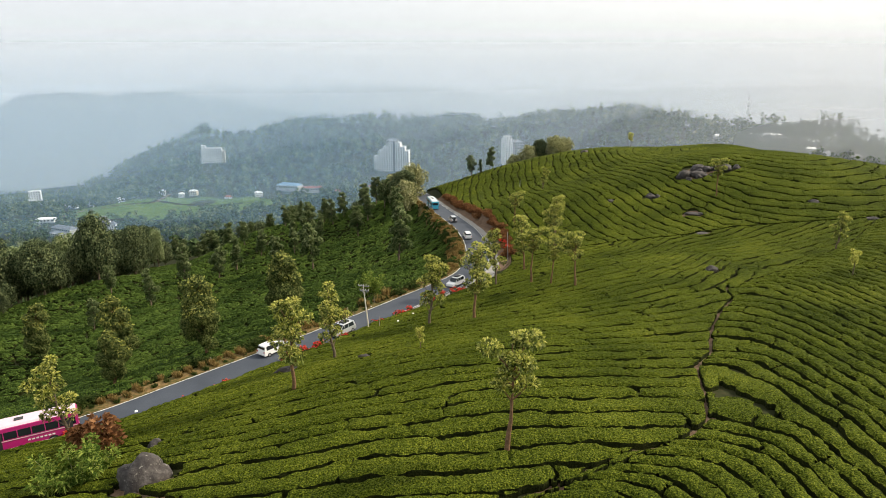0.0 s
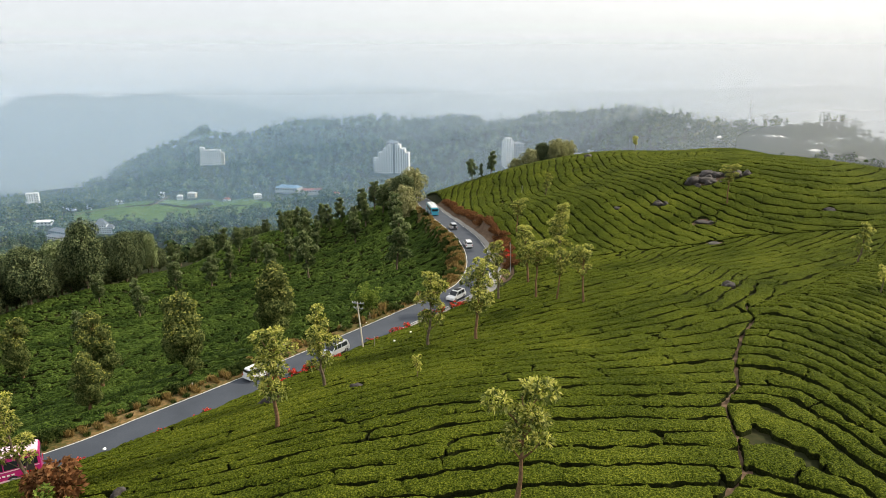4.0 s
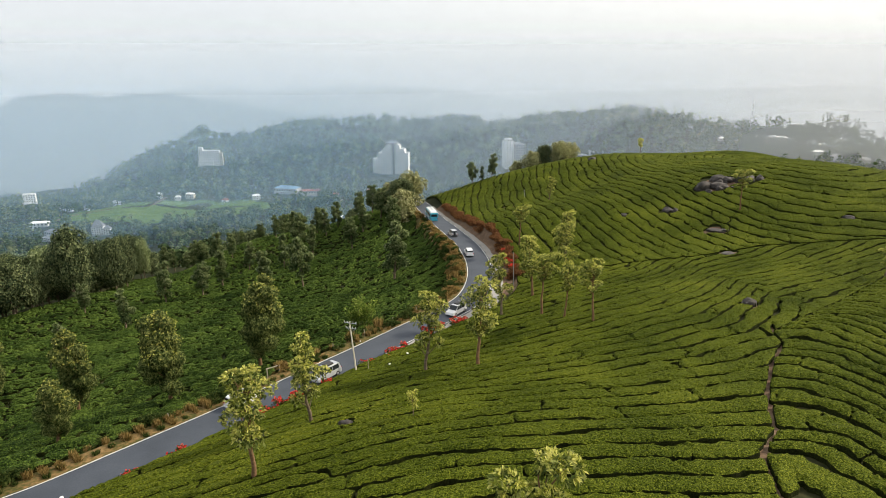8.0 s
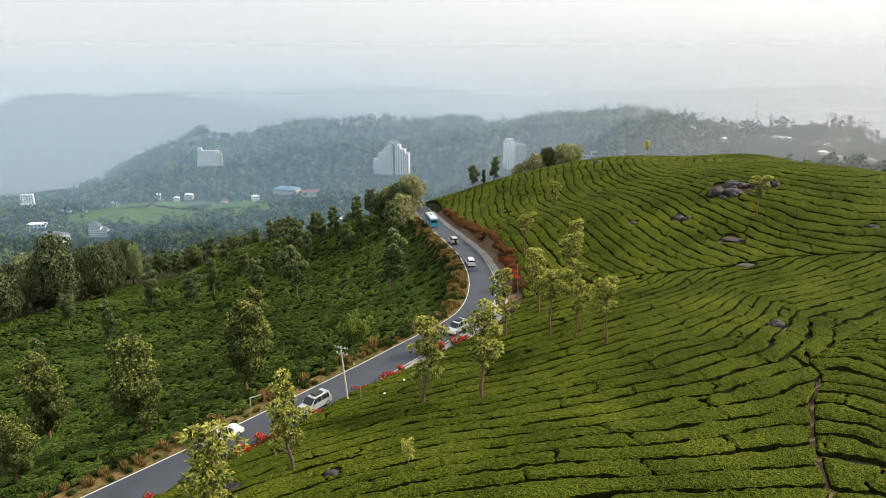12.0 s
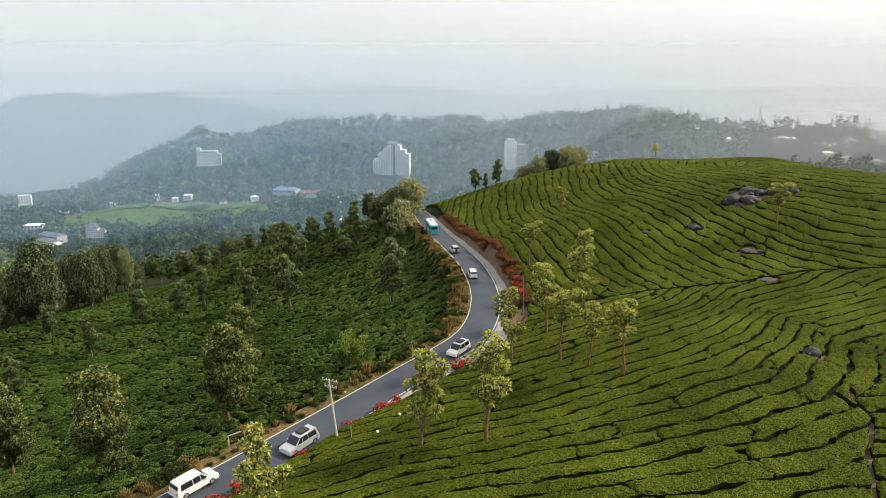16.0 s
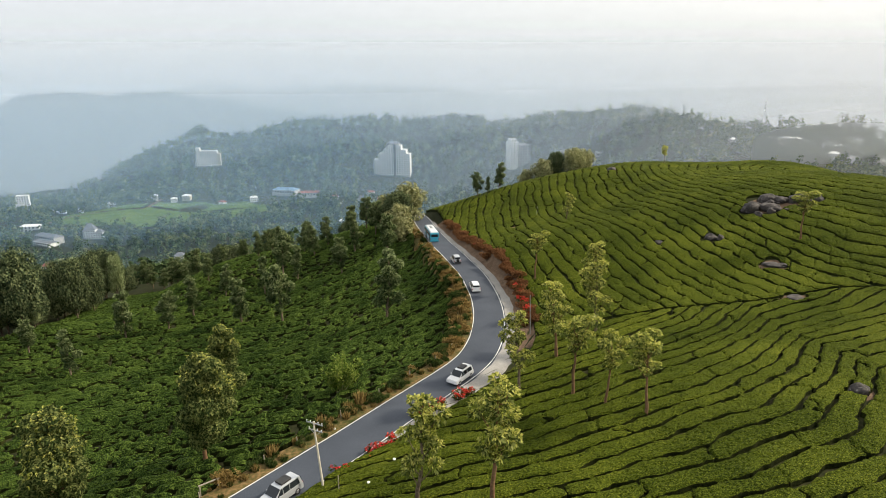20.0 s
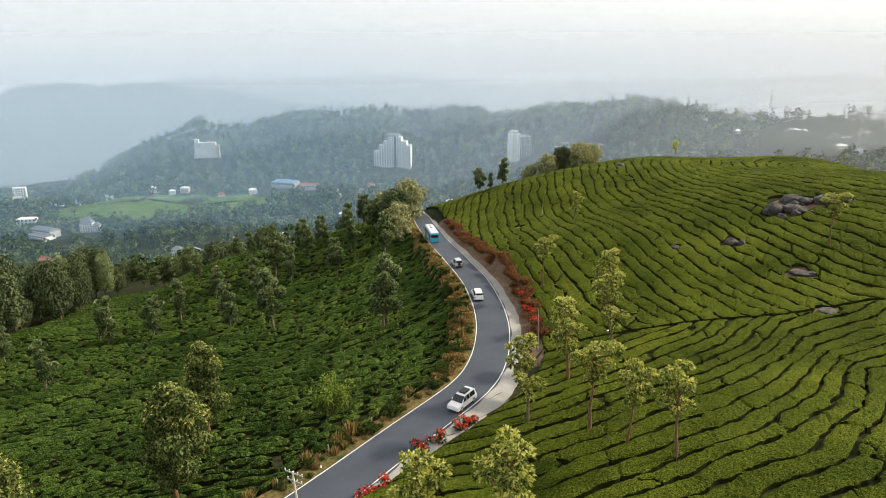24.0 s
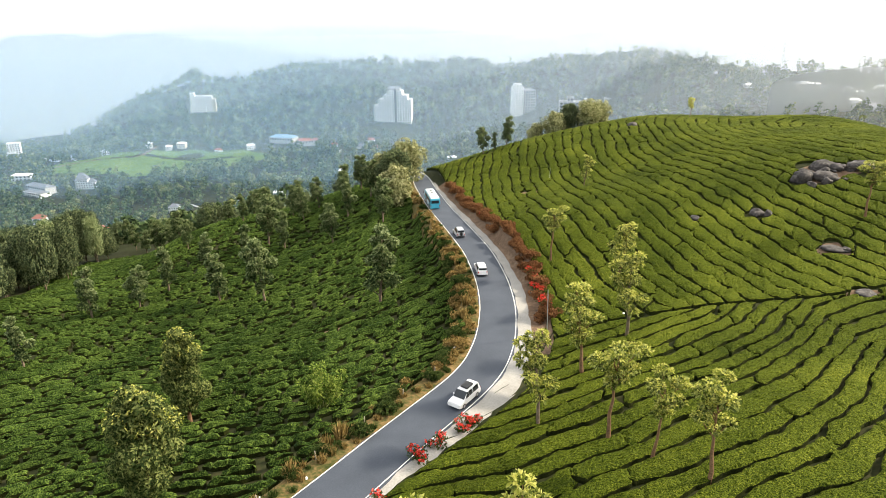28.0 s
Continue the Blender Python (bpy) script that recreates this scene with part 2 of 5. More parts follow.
def shoulder(y):
    """Width of the pale shoulder on the road's right side."""
    return np.interp(y, [95, 103, 112, 120, 135, 160, 200, 225], [0.3, 0.9, 2.2, 2.6, 1.6, 1.3, 1.0, 0.5])


def hills(x, y):
    z = 14.4 + 0.150 * x - 0.1464 * y
    for cx, cy, r, h in RISES + DETAILS:
        z = z + h * np.exp(-((x - cx) ** 2 + (y - cy) ** 2) / (2 * r * r))
    return z


# the wooded ridge: bearing (x over y), distance of its crest, height of its crest
RIDGE = [(-0.90, 1400, -250), (-0.68, 1340, -204), (-0.588, 1315, -184), (-0.541, 1308, -157), (-0.495, 1300, -122), (-0.449, 1295, -96), (-0.393, 1290, -66), (-0.328, 1285, -74), (-0.286, 1280, -62),
         (-0.235, 1265, -45), (-0.124, 1250, -37), (0, 1220, -38), (0.107, 1135, -35), (0.2, 1045, -19), (0.228, 1020, -9), (0.274, 985, -9), (0.339, 920, -12), (0.413, 865, -22),
         (0.441, 855, -29), (0.525, 845, -29), (0.664, 830, -29), (0.682, 826, -44), (0.727, 820, -49), (0.80, 815, -60), (1.1, 800, -90)]

MOUNTAIN = [(-0.95, -285), (-0.80, -200), (-0.727, -98), (-0.68, -48), (-0.652, -9), (-0.615, 2), (-0.541, -15), (-0.449, -9), (-0.356, -37), (-0.263, -76), (0, -180), (0.2, -285)]
LAST_RANGE = [(-0.95, -285), (-0.60, -220), (-0.47, -30), (-0.40, 18), (-0.34, 20), (-0.29, 2), (-0.17, 28), (-0.08, 30), (0, 16), (0.13, -68), (0.165, -55), (0.21, 2), (0.29, -22), (0.40, 12), (0.46, 6), (0.57, 34), (0.75, 20)]


def crest(x, y):
    """Distance and height of the ridge's crest on the bearing of x, y."""
    u = x / np.maximum(y, 60.0)
    b, d, h = zip(*RIDGE)
    return np.interp(u, b, d), np.interp(u, b, h), u


def far_land(x, y):
    top, peak, u = crest(x, y)
    valley = np.interp(x, [-900, -300, 0, 350, 900], [-150, -132, -120, -62, -50]) + 6 * wave(x, y, 260, 3)
    peak = peak + 3 * wave(x, y, 150, 4)
    foot = np.interp(u, [-0.1, 0.15, 0.24, 0.38], [880, 870, 780, 580])
    z = valley + (peak - valley) * smooth(foot, top, y)
    z = np.where(y > top, peak - (peak + 285) * smooth(top, top + 620, y), z)
    back = smooth(1500, 2100, y)
    # the bare mountain in the haze, and the last range behind it
    b, h = zip(*MOUNTAIN)
    deep = np.where(y < 3000, 760, 330)
    z = z + back * (np.interp(u, b, h) + 285 + 9 * wave(x, y, 240, 8)) * np.exp(-((y - 3000) / deep) ** 2)
    z = z + back * (10 * wave(x, y, 420, 15) + 8 * wave(x, y, 150, 16)) * smooth(3900, 3300, y)
    b, h = zip(*LAST_RANGE)
    z = z + (np.interp(u, b, h) + 285 + 12 * wave(x, y, 430, 7)) * smooth(3950, 4560, y)
    return np.where(y < 0, -30.0, z)


def land(x, y):
    """Height of the ground at x, y (arrays)."""
    x, y = np.asarray(x, float), np.asarray(y, float)
    out = np.hypot(np.maximum(0, np.maximum(-140 - x, x - 150)), np.maximum(0, np.maximum(-20 - y, y - 300)))
    w = smooth(0, 230, out)
    z = hills(np.clip(x, -260, 260), np.clip(y, -120, 520)) * (1 - w) + far_land(x, y) * w
    d, ry = road_offset(x, y)
    rz = road_height(ry)
    flat = np.where(d > 0, 3.25 + shoulder(ry), 4.8)
    wide = np.where(d > 0, np.interp(ry, [110, 130, 210], [1.6, 2.6, 2.6]), 3.2)
    return rz + (z - rz) * smooth(0, 1, (np.abs(d) - flat) / wide)


def height(x, y):
    return float(land(np.array([x]), np.array([y]))[0])
# ---- end of the land ----


# ---- building helpers ----
def mesh_object(name, verts, faces, mat, parent=None, flat=False):
    me = bpy.data.meshes.new(name)
    me.from_pydata([tuple(map(float, v)) for v in verts], [], [tuple(map(int, f)) for f in faces])
    me.materials.append(mat)
    if not flat:
        me.polygons.foreach_set("use_smooth", [True] * len(me.polygons))
    me.update()
    ob = new(name, me)
    ob.parent = parent
    return ob


def part(name, bm, mat, parent, label=""):
    me = bpy.data.meshes.new(name)
    bm.to_mesh(me)
    bm.free()
    me.materials.append(mat)
    ob = new(name, me)
    ob.parent = parent
    if label:
        ob["label"] = label
    return ob


def root(name, x, y, z, turn=0.0, label="", category="", group="", lean=(0, 0)):
    ob = new(name)
    ob.empty_display_size = 0.3
    ob.matrix_basis = pose(x, y, z, lean[0], lean[1], turn)
    return tagged(ob, label, category, group)


def box(bm, cx, cy, cz, sx, sy, sz, bevel=0.0, turn=0.0):
    m = Matrix.Translation((cx, cy, cz)) @ Matrix.Rotation(turn, 4, "Z") @ Matrix.Diagonal((sx, sy, sz, 1))
    r = bmesh.ops.create_cube(bm, size=1, matrix=m)
    if bevel:
        edges = list({e for v in r["verts"] for e in v.link_edges})
        bmesh.ops.bevel(bm, geom=edges, offset=bevel, segments=2, affect="EDGES", profile=0.6)
    return bm


def rod(bm, a, b, r0, r1=None, sides=7):
    a, b = Vector(a), Vector(b)
    r1 = r0 if r1 is None else r1
    turn = (b - a).to_track_quat("Z", "Y").to_matrix().to_4x4()
    m = Matrix.Translation((a + b) / 2) @ turn
    bmesh.ops.create_cone(bm, cap_ends=True, segments=sides, radius1=r0, radius2=max(r1, 0.002), depth=(b - a).length, matrix=m)
    return bm


# ---- ground, one sheet to the horizon ----
def axis(lo, hi, step, far_lo, far_hi):
    mid = list(np.arange(lo, hi + step / 2, step))
    up, v, s = [], hi, step
    while v < far_hi:
        s = min(s * 1.13, 70)
        v += s
        up.append(v)
    down, v, s = [], lo, step
    while v > far_lo:
        s = min(s * 1.13, 70)
        v -= s
        down.append(v)
    return np.array(down[::-1] + mid + up)


def grid_faces(nx, ny):
    i, j = np.meshgrid(np.arange(nx - 1), np.arange(ny - 1), indexing="ij")
    a = (i * ny + j).ravel()
    return np.stack([a, a + ny, a + ny + 1, a + 1], 1)


def fast_mesh(name, verts, faces, mat, parent=None):
    me = bpy.data.meshes.new(name)
    me.vertices.add(len(verts))
    me.vertices.foreach_set("co", np.asarray(verts, np.float32).ravel())
    me.loops.add(faces.size)
    me.loops.foreach_set("vertex_index", faces.astype(np.int32).ravel())
    me.polygons.add(len(faces))
    me.polygons.foreach_set("loop_start", np.arange(0, faces.size, faces.shape[1], dtype=np.int32))
    me.polygons.foreach_set("use_smooth", np.ones(len(faces), bool))
    me.update(calc_edges=True)
    me.materials.append(mat)
    ob = new(name, me)
    ob.parent = parent
    return ob


gx, gy = axis(-150, 150, 1.5, -4200, 4200), axis(-10, 300, 1.5, -900, 4750)
GX, GY = np.meshgrid(gx, gy, indexing="ij")
GZ = land(GX, GY)
gd, gry = road_offset(GX, GY)
GZ = GZ - 0.4 * (1 - smooth(6.0, 8.5, np.abs(gd)))
rough = np.hypot(GX, GY) > 420
GZ = np.where(rough, GZ + 1.5 * wave(GX, GY, 60, 12), GZ)
ground = fast_mesh("ground", np.stack([GX.ravel(), GY.ravel(), GZ.ravel()], 1), grid_faces(len(gx), len(gy)), SOIL)
tagged(ground, "hilly ground of dark soil and undergrowth reaching the hazy horizon", "ground", kind="structure")


# ---- road ----
def ribbon(name, d0, d1, lift, mat, y0=-1e9, y1=1e9, cuts=1, drop=0.0, ragged=0.0):
    line = np.array([p for p in ROAD if y0 <= p[1] <= y1])
    t = np.gradient(line, axis=0)
    t /= np.linalg.norm(t, axis=1)[:, None]
    right = np.stack([t[:, 1], -t[:, 0]], 1)
    verts, n = [], cuts + 1
    for k, (p, r) in enumerate(zip(line, right)):
        a = d0(p[1]) if callable(d0) else d0
        b = d1(p[1]) if callable(d1) else d1
        a, b = a - ragged * math.sin(k * 1.7) * 0.5, b + ragged * (math.sin(k * 2.3) + math.sin(k * 0.71)) * 0.5
        for c in range(n):
            q = p + r * (a + (b - a) * c / cuts)
            verts.append((q[0], q[1], float(road_height(p[1])) + lift - drop * (c in (0, cuts))))
    faces = [(k * n + c, k * n + c + 1, (k + 1) * n + c + 1, (k + 1) * n + c) for k in range(len(line) - 1) for c in range(cuts)]
    return mesh_object(name, verts, faces, mat)


road = ribbon("road", -3.05, 3.05, 0.06, ASPHALT, cuts=6, drop=0.03)
tagged(road, "winding grey asphalt road with white edge lines through tea hills", "road", kind="structure")
for side in (-2.82, 2.72):
    line = ribbon("edge_line", side - 0.065, side + 0.065, 0.068, PAINT, 90 if side > 0 else -1e9)
    line.parent = road
tagged(ribbon("gravel_shoulder", 3.0, lambda y: 3.25 + float(shoulder(y)), 0.045, GRAVEL, 92, 235, cuts=3, ragged=0.25), "pale dusty gravel shoulder beside the road", "road shoulder", kind="structure")
tagged(ribbon("dirt_verge", lambda y: -3.6, -2.9, 0.035, VERGE, 20, 240, cuts=2, ragged=0.5), "strip of trodden earth and dry grass beside the road", "verge", kind="structure")

# ---- tea ----
HASH = np.random.RandomState(5).rand(4096)


def pick(a, b=0):
    return HASH[(a.astype(np.int64) * 131 + (b.astype(np.int64) * 733 if hasattr(b, "astype") else b * 733)) % 4096]


def line_distance(x, y, pts):
    best = np.full(x.shape, 1e9)
    for (ax, ay), (bx, by) in zip(pts, pts[1:]):
        dx, dy = bx - ax, by - ay
        t = np.clip(((x - ax) * dx + (y - ay) * dy) / (dx * dx + dy * dy), 0, 1)
        best = np.minimum(best, np.hypot(x - ax - t * dx, y - ay - t * dy))
    return best


DIVIDER = [(6, 121), (14, 127.5), (22.7, 131), (38, 131.6), (52, 130.5), (66, 132), (82, 127), (105, 118), (160, 112)]
FOOTPATH = [(42.5, 84), (41, 81), (39.7, 76.5), (35.8, 71.5), (31, 63.4), (27.7, 55.8), (24.8, 52.5), (22.3, 44.4), (20.8, 40.7), (18.4, 38.3), (13, 36), (7.3, 32.4), (0, 30), (-14, 33), (-26, 40)]
CLEARINGS = [(71, 165, 4.6), (77.5, 163.5, 3), (66.5, 163.5, 2.6), (54.7, 155.5, 1.7), (61, 143, 2.1), (58.5, 130.5, 1.6), (45, 157.5, 1.0), (44.4, 93.8, 1.1), (55, 233, 1.6), (-23.5, 40.5, 2.4), (86.8, 138, 1.3), (90.6, 123, 1.4), (-26, 47, 0.8), (20, 197, 1.4), (-18.3, 65.3, 0.9), (-9.0, 64.5, 0.9)]


def divider_y(x):
    return np.interp(x, [p[0] for p in DIVIDER], [p[1] for p in DIVIDER])


def path_x(y):
    return np.interp(y, [30, 38.3, 40.7, 44.4, 52.5, 55.8, 63.4, 71.5, 76.5, 81, 92, 108, 131], [4, 18.4, 20.8, 22.3, 24.8, 27.7, 31, 35.8, 39.7, 41, 56, 76, 100])


def rows_south(x, y):
    west = -0.0105 * np.minimum(x - 6, 0) ** 2 * smooth(40, 62, y)
    east = (0.42 * np.maximum(x - 6, 0) + 0.016 * np.clip(x - 28, 0, 22) ** 2) * smooth(38, 112, y)
    v = y - west - east
    return np.interp(v, [-40, 60, 90, 140], [-113, 0, 31.2, 77.6]), x


def rows_east(x, y):
    # the lanes leave the footpath sideways, then bend downhill
    px = path_x(y) + 5.5
    return 2.2 * np.logaddexp(x / 2.2, px / 2.2) + 0.012 * (70 - y), x - y


def rows_north(x, y):
    return np.hypot(x - 100, (y - 200) * 0.55), np.arctan2((y - 200) * 0.55, 100 - x) * 110


def rows_left(x, y):
    return y - 0.16 * x + 2.5 * wave(x, y, 70, 9), x


def east_of_path(x, y):
    return x > path_x(y)


def tea_field(name, x0, x1, y0, y1, step, inside, rows, spacing, segment, gap=0.5, tall=0.72, rounded=0.24, rim=0.7, calm=1.0, cross=0.75):
    """The leafy tables of a field, cut to the outline of every hedge, and the shaded sides below their rims."""
    xs, ys = np.arange(x0, x1, step), np.arange(y0, y1, step)
    x, y = np.meshgrid(xs, ys, indexing="ij")
    r = np.random.RandomState(len(name) * 7)
    x = x + r.uniform(-0.22, 0.22, x.shape) * step
    y = y + r.uniform(-0.22, 0.22, y.shape) * step
    z = land(x, y)
    d, ry = road_offset(x, y)
    a, b = rows(x, y)
    a = a / spacing + 0.17 * wave(x, y, 17, 21) + 0.09 * wave(x, y, 5, 22) + 0.03 * wave(x, y, 1.9, 26)
    row = np.floor(a)
    # the lanes widen, narrow and here and there close up
    e = (0.5 - np.abs(a - row - 0.5)) * spacing - gap * (0.36 + 0.3 * pick(row)) * (1 + 0.5 * wave(x, y, 5, 23) + 0.3 * wave(x, y, 1.6, 27))
    length = segment * (0.6 + 0.8 * pick(row, 3))
    u = (b + 37 * pick(row, 5)) / length + 0.05 * wave(x, y, 4, 24)
    seg = np.floor(u)
    cut = (0.5 - np.abs(u - seg - 0.5)) * length - gap * (-0.3 + cross * pick(row, seg)) * (1 + 0.5 * wave(x, y, 1.8, 28))
    inset = np.minimum(e, cut)
    inset = np.minimum(inset, inside(x, y, d, ry))
    for cx, cy, rad in CLEARINGS:
        if x0 - 6 < cx < x1 + 6 and y0 - 6 < cy < y1 + 6:
            inset = np.minimum(inset, np.hypot(x - cx, y - cy) - rad * (1 + 0.25 * np.sin(3 * np.arctan2(y - cy, x - cx) + cx)))
    inset = np.where(inset == 0, -1e-4, inset)
    full = np.clip(inset / rounded, 0, 1)
    full = rim + (1 - rim) * (1 - (1 - full) ** 2)
    h = tall * (0.93 + 0.14 * pick(row, seg)) * full * (1 + 0.07 * wave(x, y, 2.2, 25)) + calm * r.normal(0, 0.045, x.shape)
    p = np.stack([x, y, z + h], 2).reshape(-1, 3)
    f, keys = inset.ravel(), (row * 977 + seg).ravel()
    quads = grid_faces(len(xs), len(ys))[:, [0, 1, 2, 3]]
    live = f[quads] > 0
    case = live @ np.array([1, 2, 4, 8])
    whole = quads[case == 15]
    tris, owner, wall = [], [], []
    extra, base = [], len(p)

    def rim_point(i, j):
        """Where the hedge's outline crosses the side from i to j."""
        t = (f[i] / (f[i] - f[j]))[:, None]
        q = p[i] + (p[j] - p[i]) * t
        extra.append(q)
        return base + sum(map(len, extra)) - len(q) + np.arange(len(q))

    for c in range(1, 15):
        on = [bool(c >> k & 1) for k in range(4)]
        cell = quads[case == c]
        if not len(cell) or c in (5, 10):
            continue
        loop, ends = [], []
        for k in range(4):
            n = (k + 1) % 4
            if on[k]:
                loop.append(cell[:, k])
            if on[k] != on[n]:
                m = rim_point(cell[:, k], cell[:, n]) if on[k] else rim_point(cell[:, n], cell[:, k])
                loop.append(m)
                ends.append((m, on[k]))
        for k in range(1, len(loop) - 1):
            tris.append(np.stack([loop[0], loop[k], loop[k + 1]], 1))
        owner += [keys[cell[:, on.index(True)]]] * (len(loop) - 2)
        (m0, leaving), (m1, _) = ends
        wall.append((m0, m1, keys[cell[:, on.index(True)]]) if leaving else (m1, m0, keys[cell[:, on.index(True)]]))
    p = np.concatenate([p, *extra])
    w0, w1, wk = (np.concatenate([w[k] for w in wall]) for k in range(3))
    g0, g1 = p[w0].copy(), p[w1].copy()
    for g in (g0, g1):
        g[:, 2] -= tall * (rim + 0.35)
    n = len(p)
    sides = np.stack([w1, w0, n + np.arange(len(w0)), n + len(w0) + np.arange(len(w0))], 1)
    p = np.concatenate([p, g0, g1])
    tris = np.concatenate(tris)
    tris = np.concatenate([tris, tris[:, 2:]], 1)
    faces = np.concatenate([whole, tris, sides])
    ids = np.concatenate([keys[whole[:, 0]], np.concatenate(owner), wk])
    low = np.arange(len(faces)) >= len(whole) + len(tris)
    return p, faces, low, ids


def pack(name, top, faces, mat, parent=None, low=None, flat=True):
    """A mesh of quads; a face that names its last corner twice is a triangle."""
    used, inverse = np.unique(faces, return_inverse=True)
    inverse, three = inverse.reshape(faces.shape), faces[:, 2] == faces[:, 3]
    me = bpy.data.meshes.new(name)
    me.vertices.add(len(used))
    me.vertices.foreach_set("co", np.asarray(top[used], np.float32).ravel())
    size = np.where(three, 3, 4)
    keep = np.ones(faces.shape, bool)
    keep[three, 3] = False
    me.loops.add(int(size.sum()))
    me.loops.foreach_set("vertex_index", inverse[keep].astype(np.int32))
    me.polygons.add(len(faces))
    me.polygons.foreach_set("loop_start", np.concatenate([[0], size.cumsum()[:-1]]).astype(np.int32))
    me.polygons.foreach_set("use_smooth", np.full(len(faces), not flat))
    me.materials.append(mat)
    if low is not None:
        # the leafy table on top, sides coloured dark for stems and gap shade
        me.materials.append(TEA_SIDE_SHADE)
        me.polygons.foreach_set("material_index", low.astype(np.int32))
    me.update(calc_edges=True)
    ob = new(name, me)
    ob.parent = parent
    return ob


def wood_edge(y):
    return np.interp(y, [60, 125, 150, 178, 186, 215, 260], [-150, -142, -124, -104, -98, -112, -124])


def bank_edge(ry):
    return 3.4 + shoulder(ry) + np.interp(ry, [93, 100, 112, 130, 205, 225], [-0.75, 0.2, 0.9, 2.8, 3.0, 2.0])


south = lambda x, y, d, ry: np.where(east_of_path(x, y), -1, np.minimum(np.minimum(d - bank_edge(ry), line_distance(x, y, FOOTPATH) - 0.16 - 0.14 * wave(x, y, 5, 41)), np.where(y < divider_y(x), line_distance(x, y, DIVIDER) - 0.4, -1)))
east = lambda x, y, d, ry: np.where(east_of_path(x, y) & (y < divider_y(x)), np.minimum(line_distance(x, y, FOOTPATH) - 0.16 - 0.14 * wave(x, y, 5, 41), line_distance(x, y, DIVIDER) - 0.4), -1)
north = lambda x, y, d, ry: np.where(y > divider_y(x), np.minimum(d - bank_edge(ry), line_distance(x, y, DIVIDER) - 0.4), -1)
left = lambda x, y, d, ry: np.minimum(np.minimum(-d - 6.3 - 1.2 * wave(x, y, 9, 31), 149 - np.abs(x)), np.minimum(x - wood_edge(y) + 9 + 3 * wave(x, y, 30, 32), 262 - y - 0.3 * (x + 40)))

FIELDS = [
    ("tea_bushes_near_hill", (-75, 100, 16, 133, 0.23), south, rows_south, 2.6, 13, TEA, "clipped green tea hedges in curved rows on the near hill", dict(gap=0.45, rounded=0.40, rim=0.70, tall=0.74, cross=0.9)),
    ("tea_bushes_east_slope", (4, 125, 14, 133, 0.25), east, rows_east, 1.7, 12, TEA, "clipped green tea hedges winding down the eastern slope", dict(gap=0.36, rounded=0.40, rim=0.62, tall=0.70, cross=0.9)),
    ("tea_bushes_dome", (-6, 140, 118, 275, 0.30), north, rows_north, 2.5, 10, TEA, "tea hedges in lanes running up a domed hill", dict(gap=0.34, rounded=0.38, rim=0.68, tall=0.68, cross=0.95)),
    ("tea_bushes_left_slope", (-150, 6, 36, 262, 0.33), left, rows_left, 1.9, 5.2, TEA_DARK, "rounded dark green tea bushes on a falling slope", dict(gap=0.86, rounded=0.6, rim=0.40, tall=1.2, calm=0.6, cross=1.1)),
]
# stretches whose hedges are told apart one by one
FRONT = {"tea_bushes_near_hill": (-45, 45, 20, 80), "tea_bushes_east_slope": (20, 70, 20, 100), "tea_bushes_dome": (5, 75, 118, 190), "tea_bushes_left_slope": (-60, 5, 60, 150)}
for name, span, inside, rows, spacing, segment, mat, label, more in FIELDS:
    top, faces, low, ids = tea_field(name, *span, inside, rows, spacing, segment, **more)
    field = root(name, 0, 0, 0, 0, label, "tea field")
    order = np.argsort(ids, kind="stable")
    faces, low, ids = faces[order], low[order], ids[order]
    keys, first = np.unique(ids, return_index=True)
    x0, x1, y0, y1 = FRONT[name]
    rest, made = np.ones(len(faces), bool), 0
    for key, a, b in zip(keys, first, [*first[1:], len(ids)]):
        cx, cy, _ = top[faces[a:b, 0]].mean(0)
        if made < 300 and b - a > 12 and x0 < cx < x1 and y0 < cy < y1:
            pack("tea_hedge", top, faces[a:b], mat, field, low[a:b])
            rest[a:b] = False
            made += 1
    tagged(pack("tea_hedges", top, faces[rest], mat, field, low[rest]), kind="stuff")


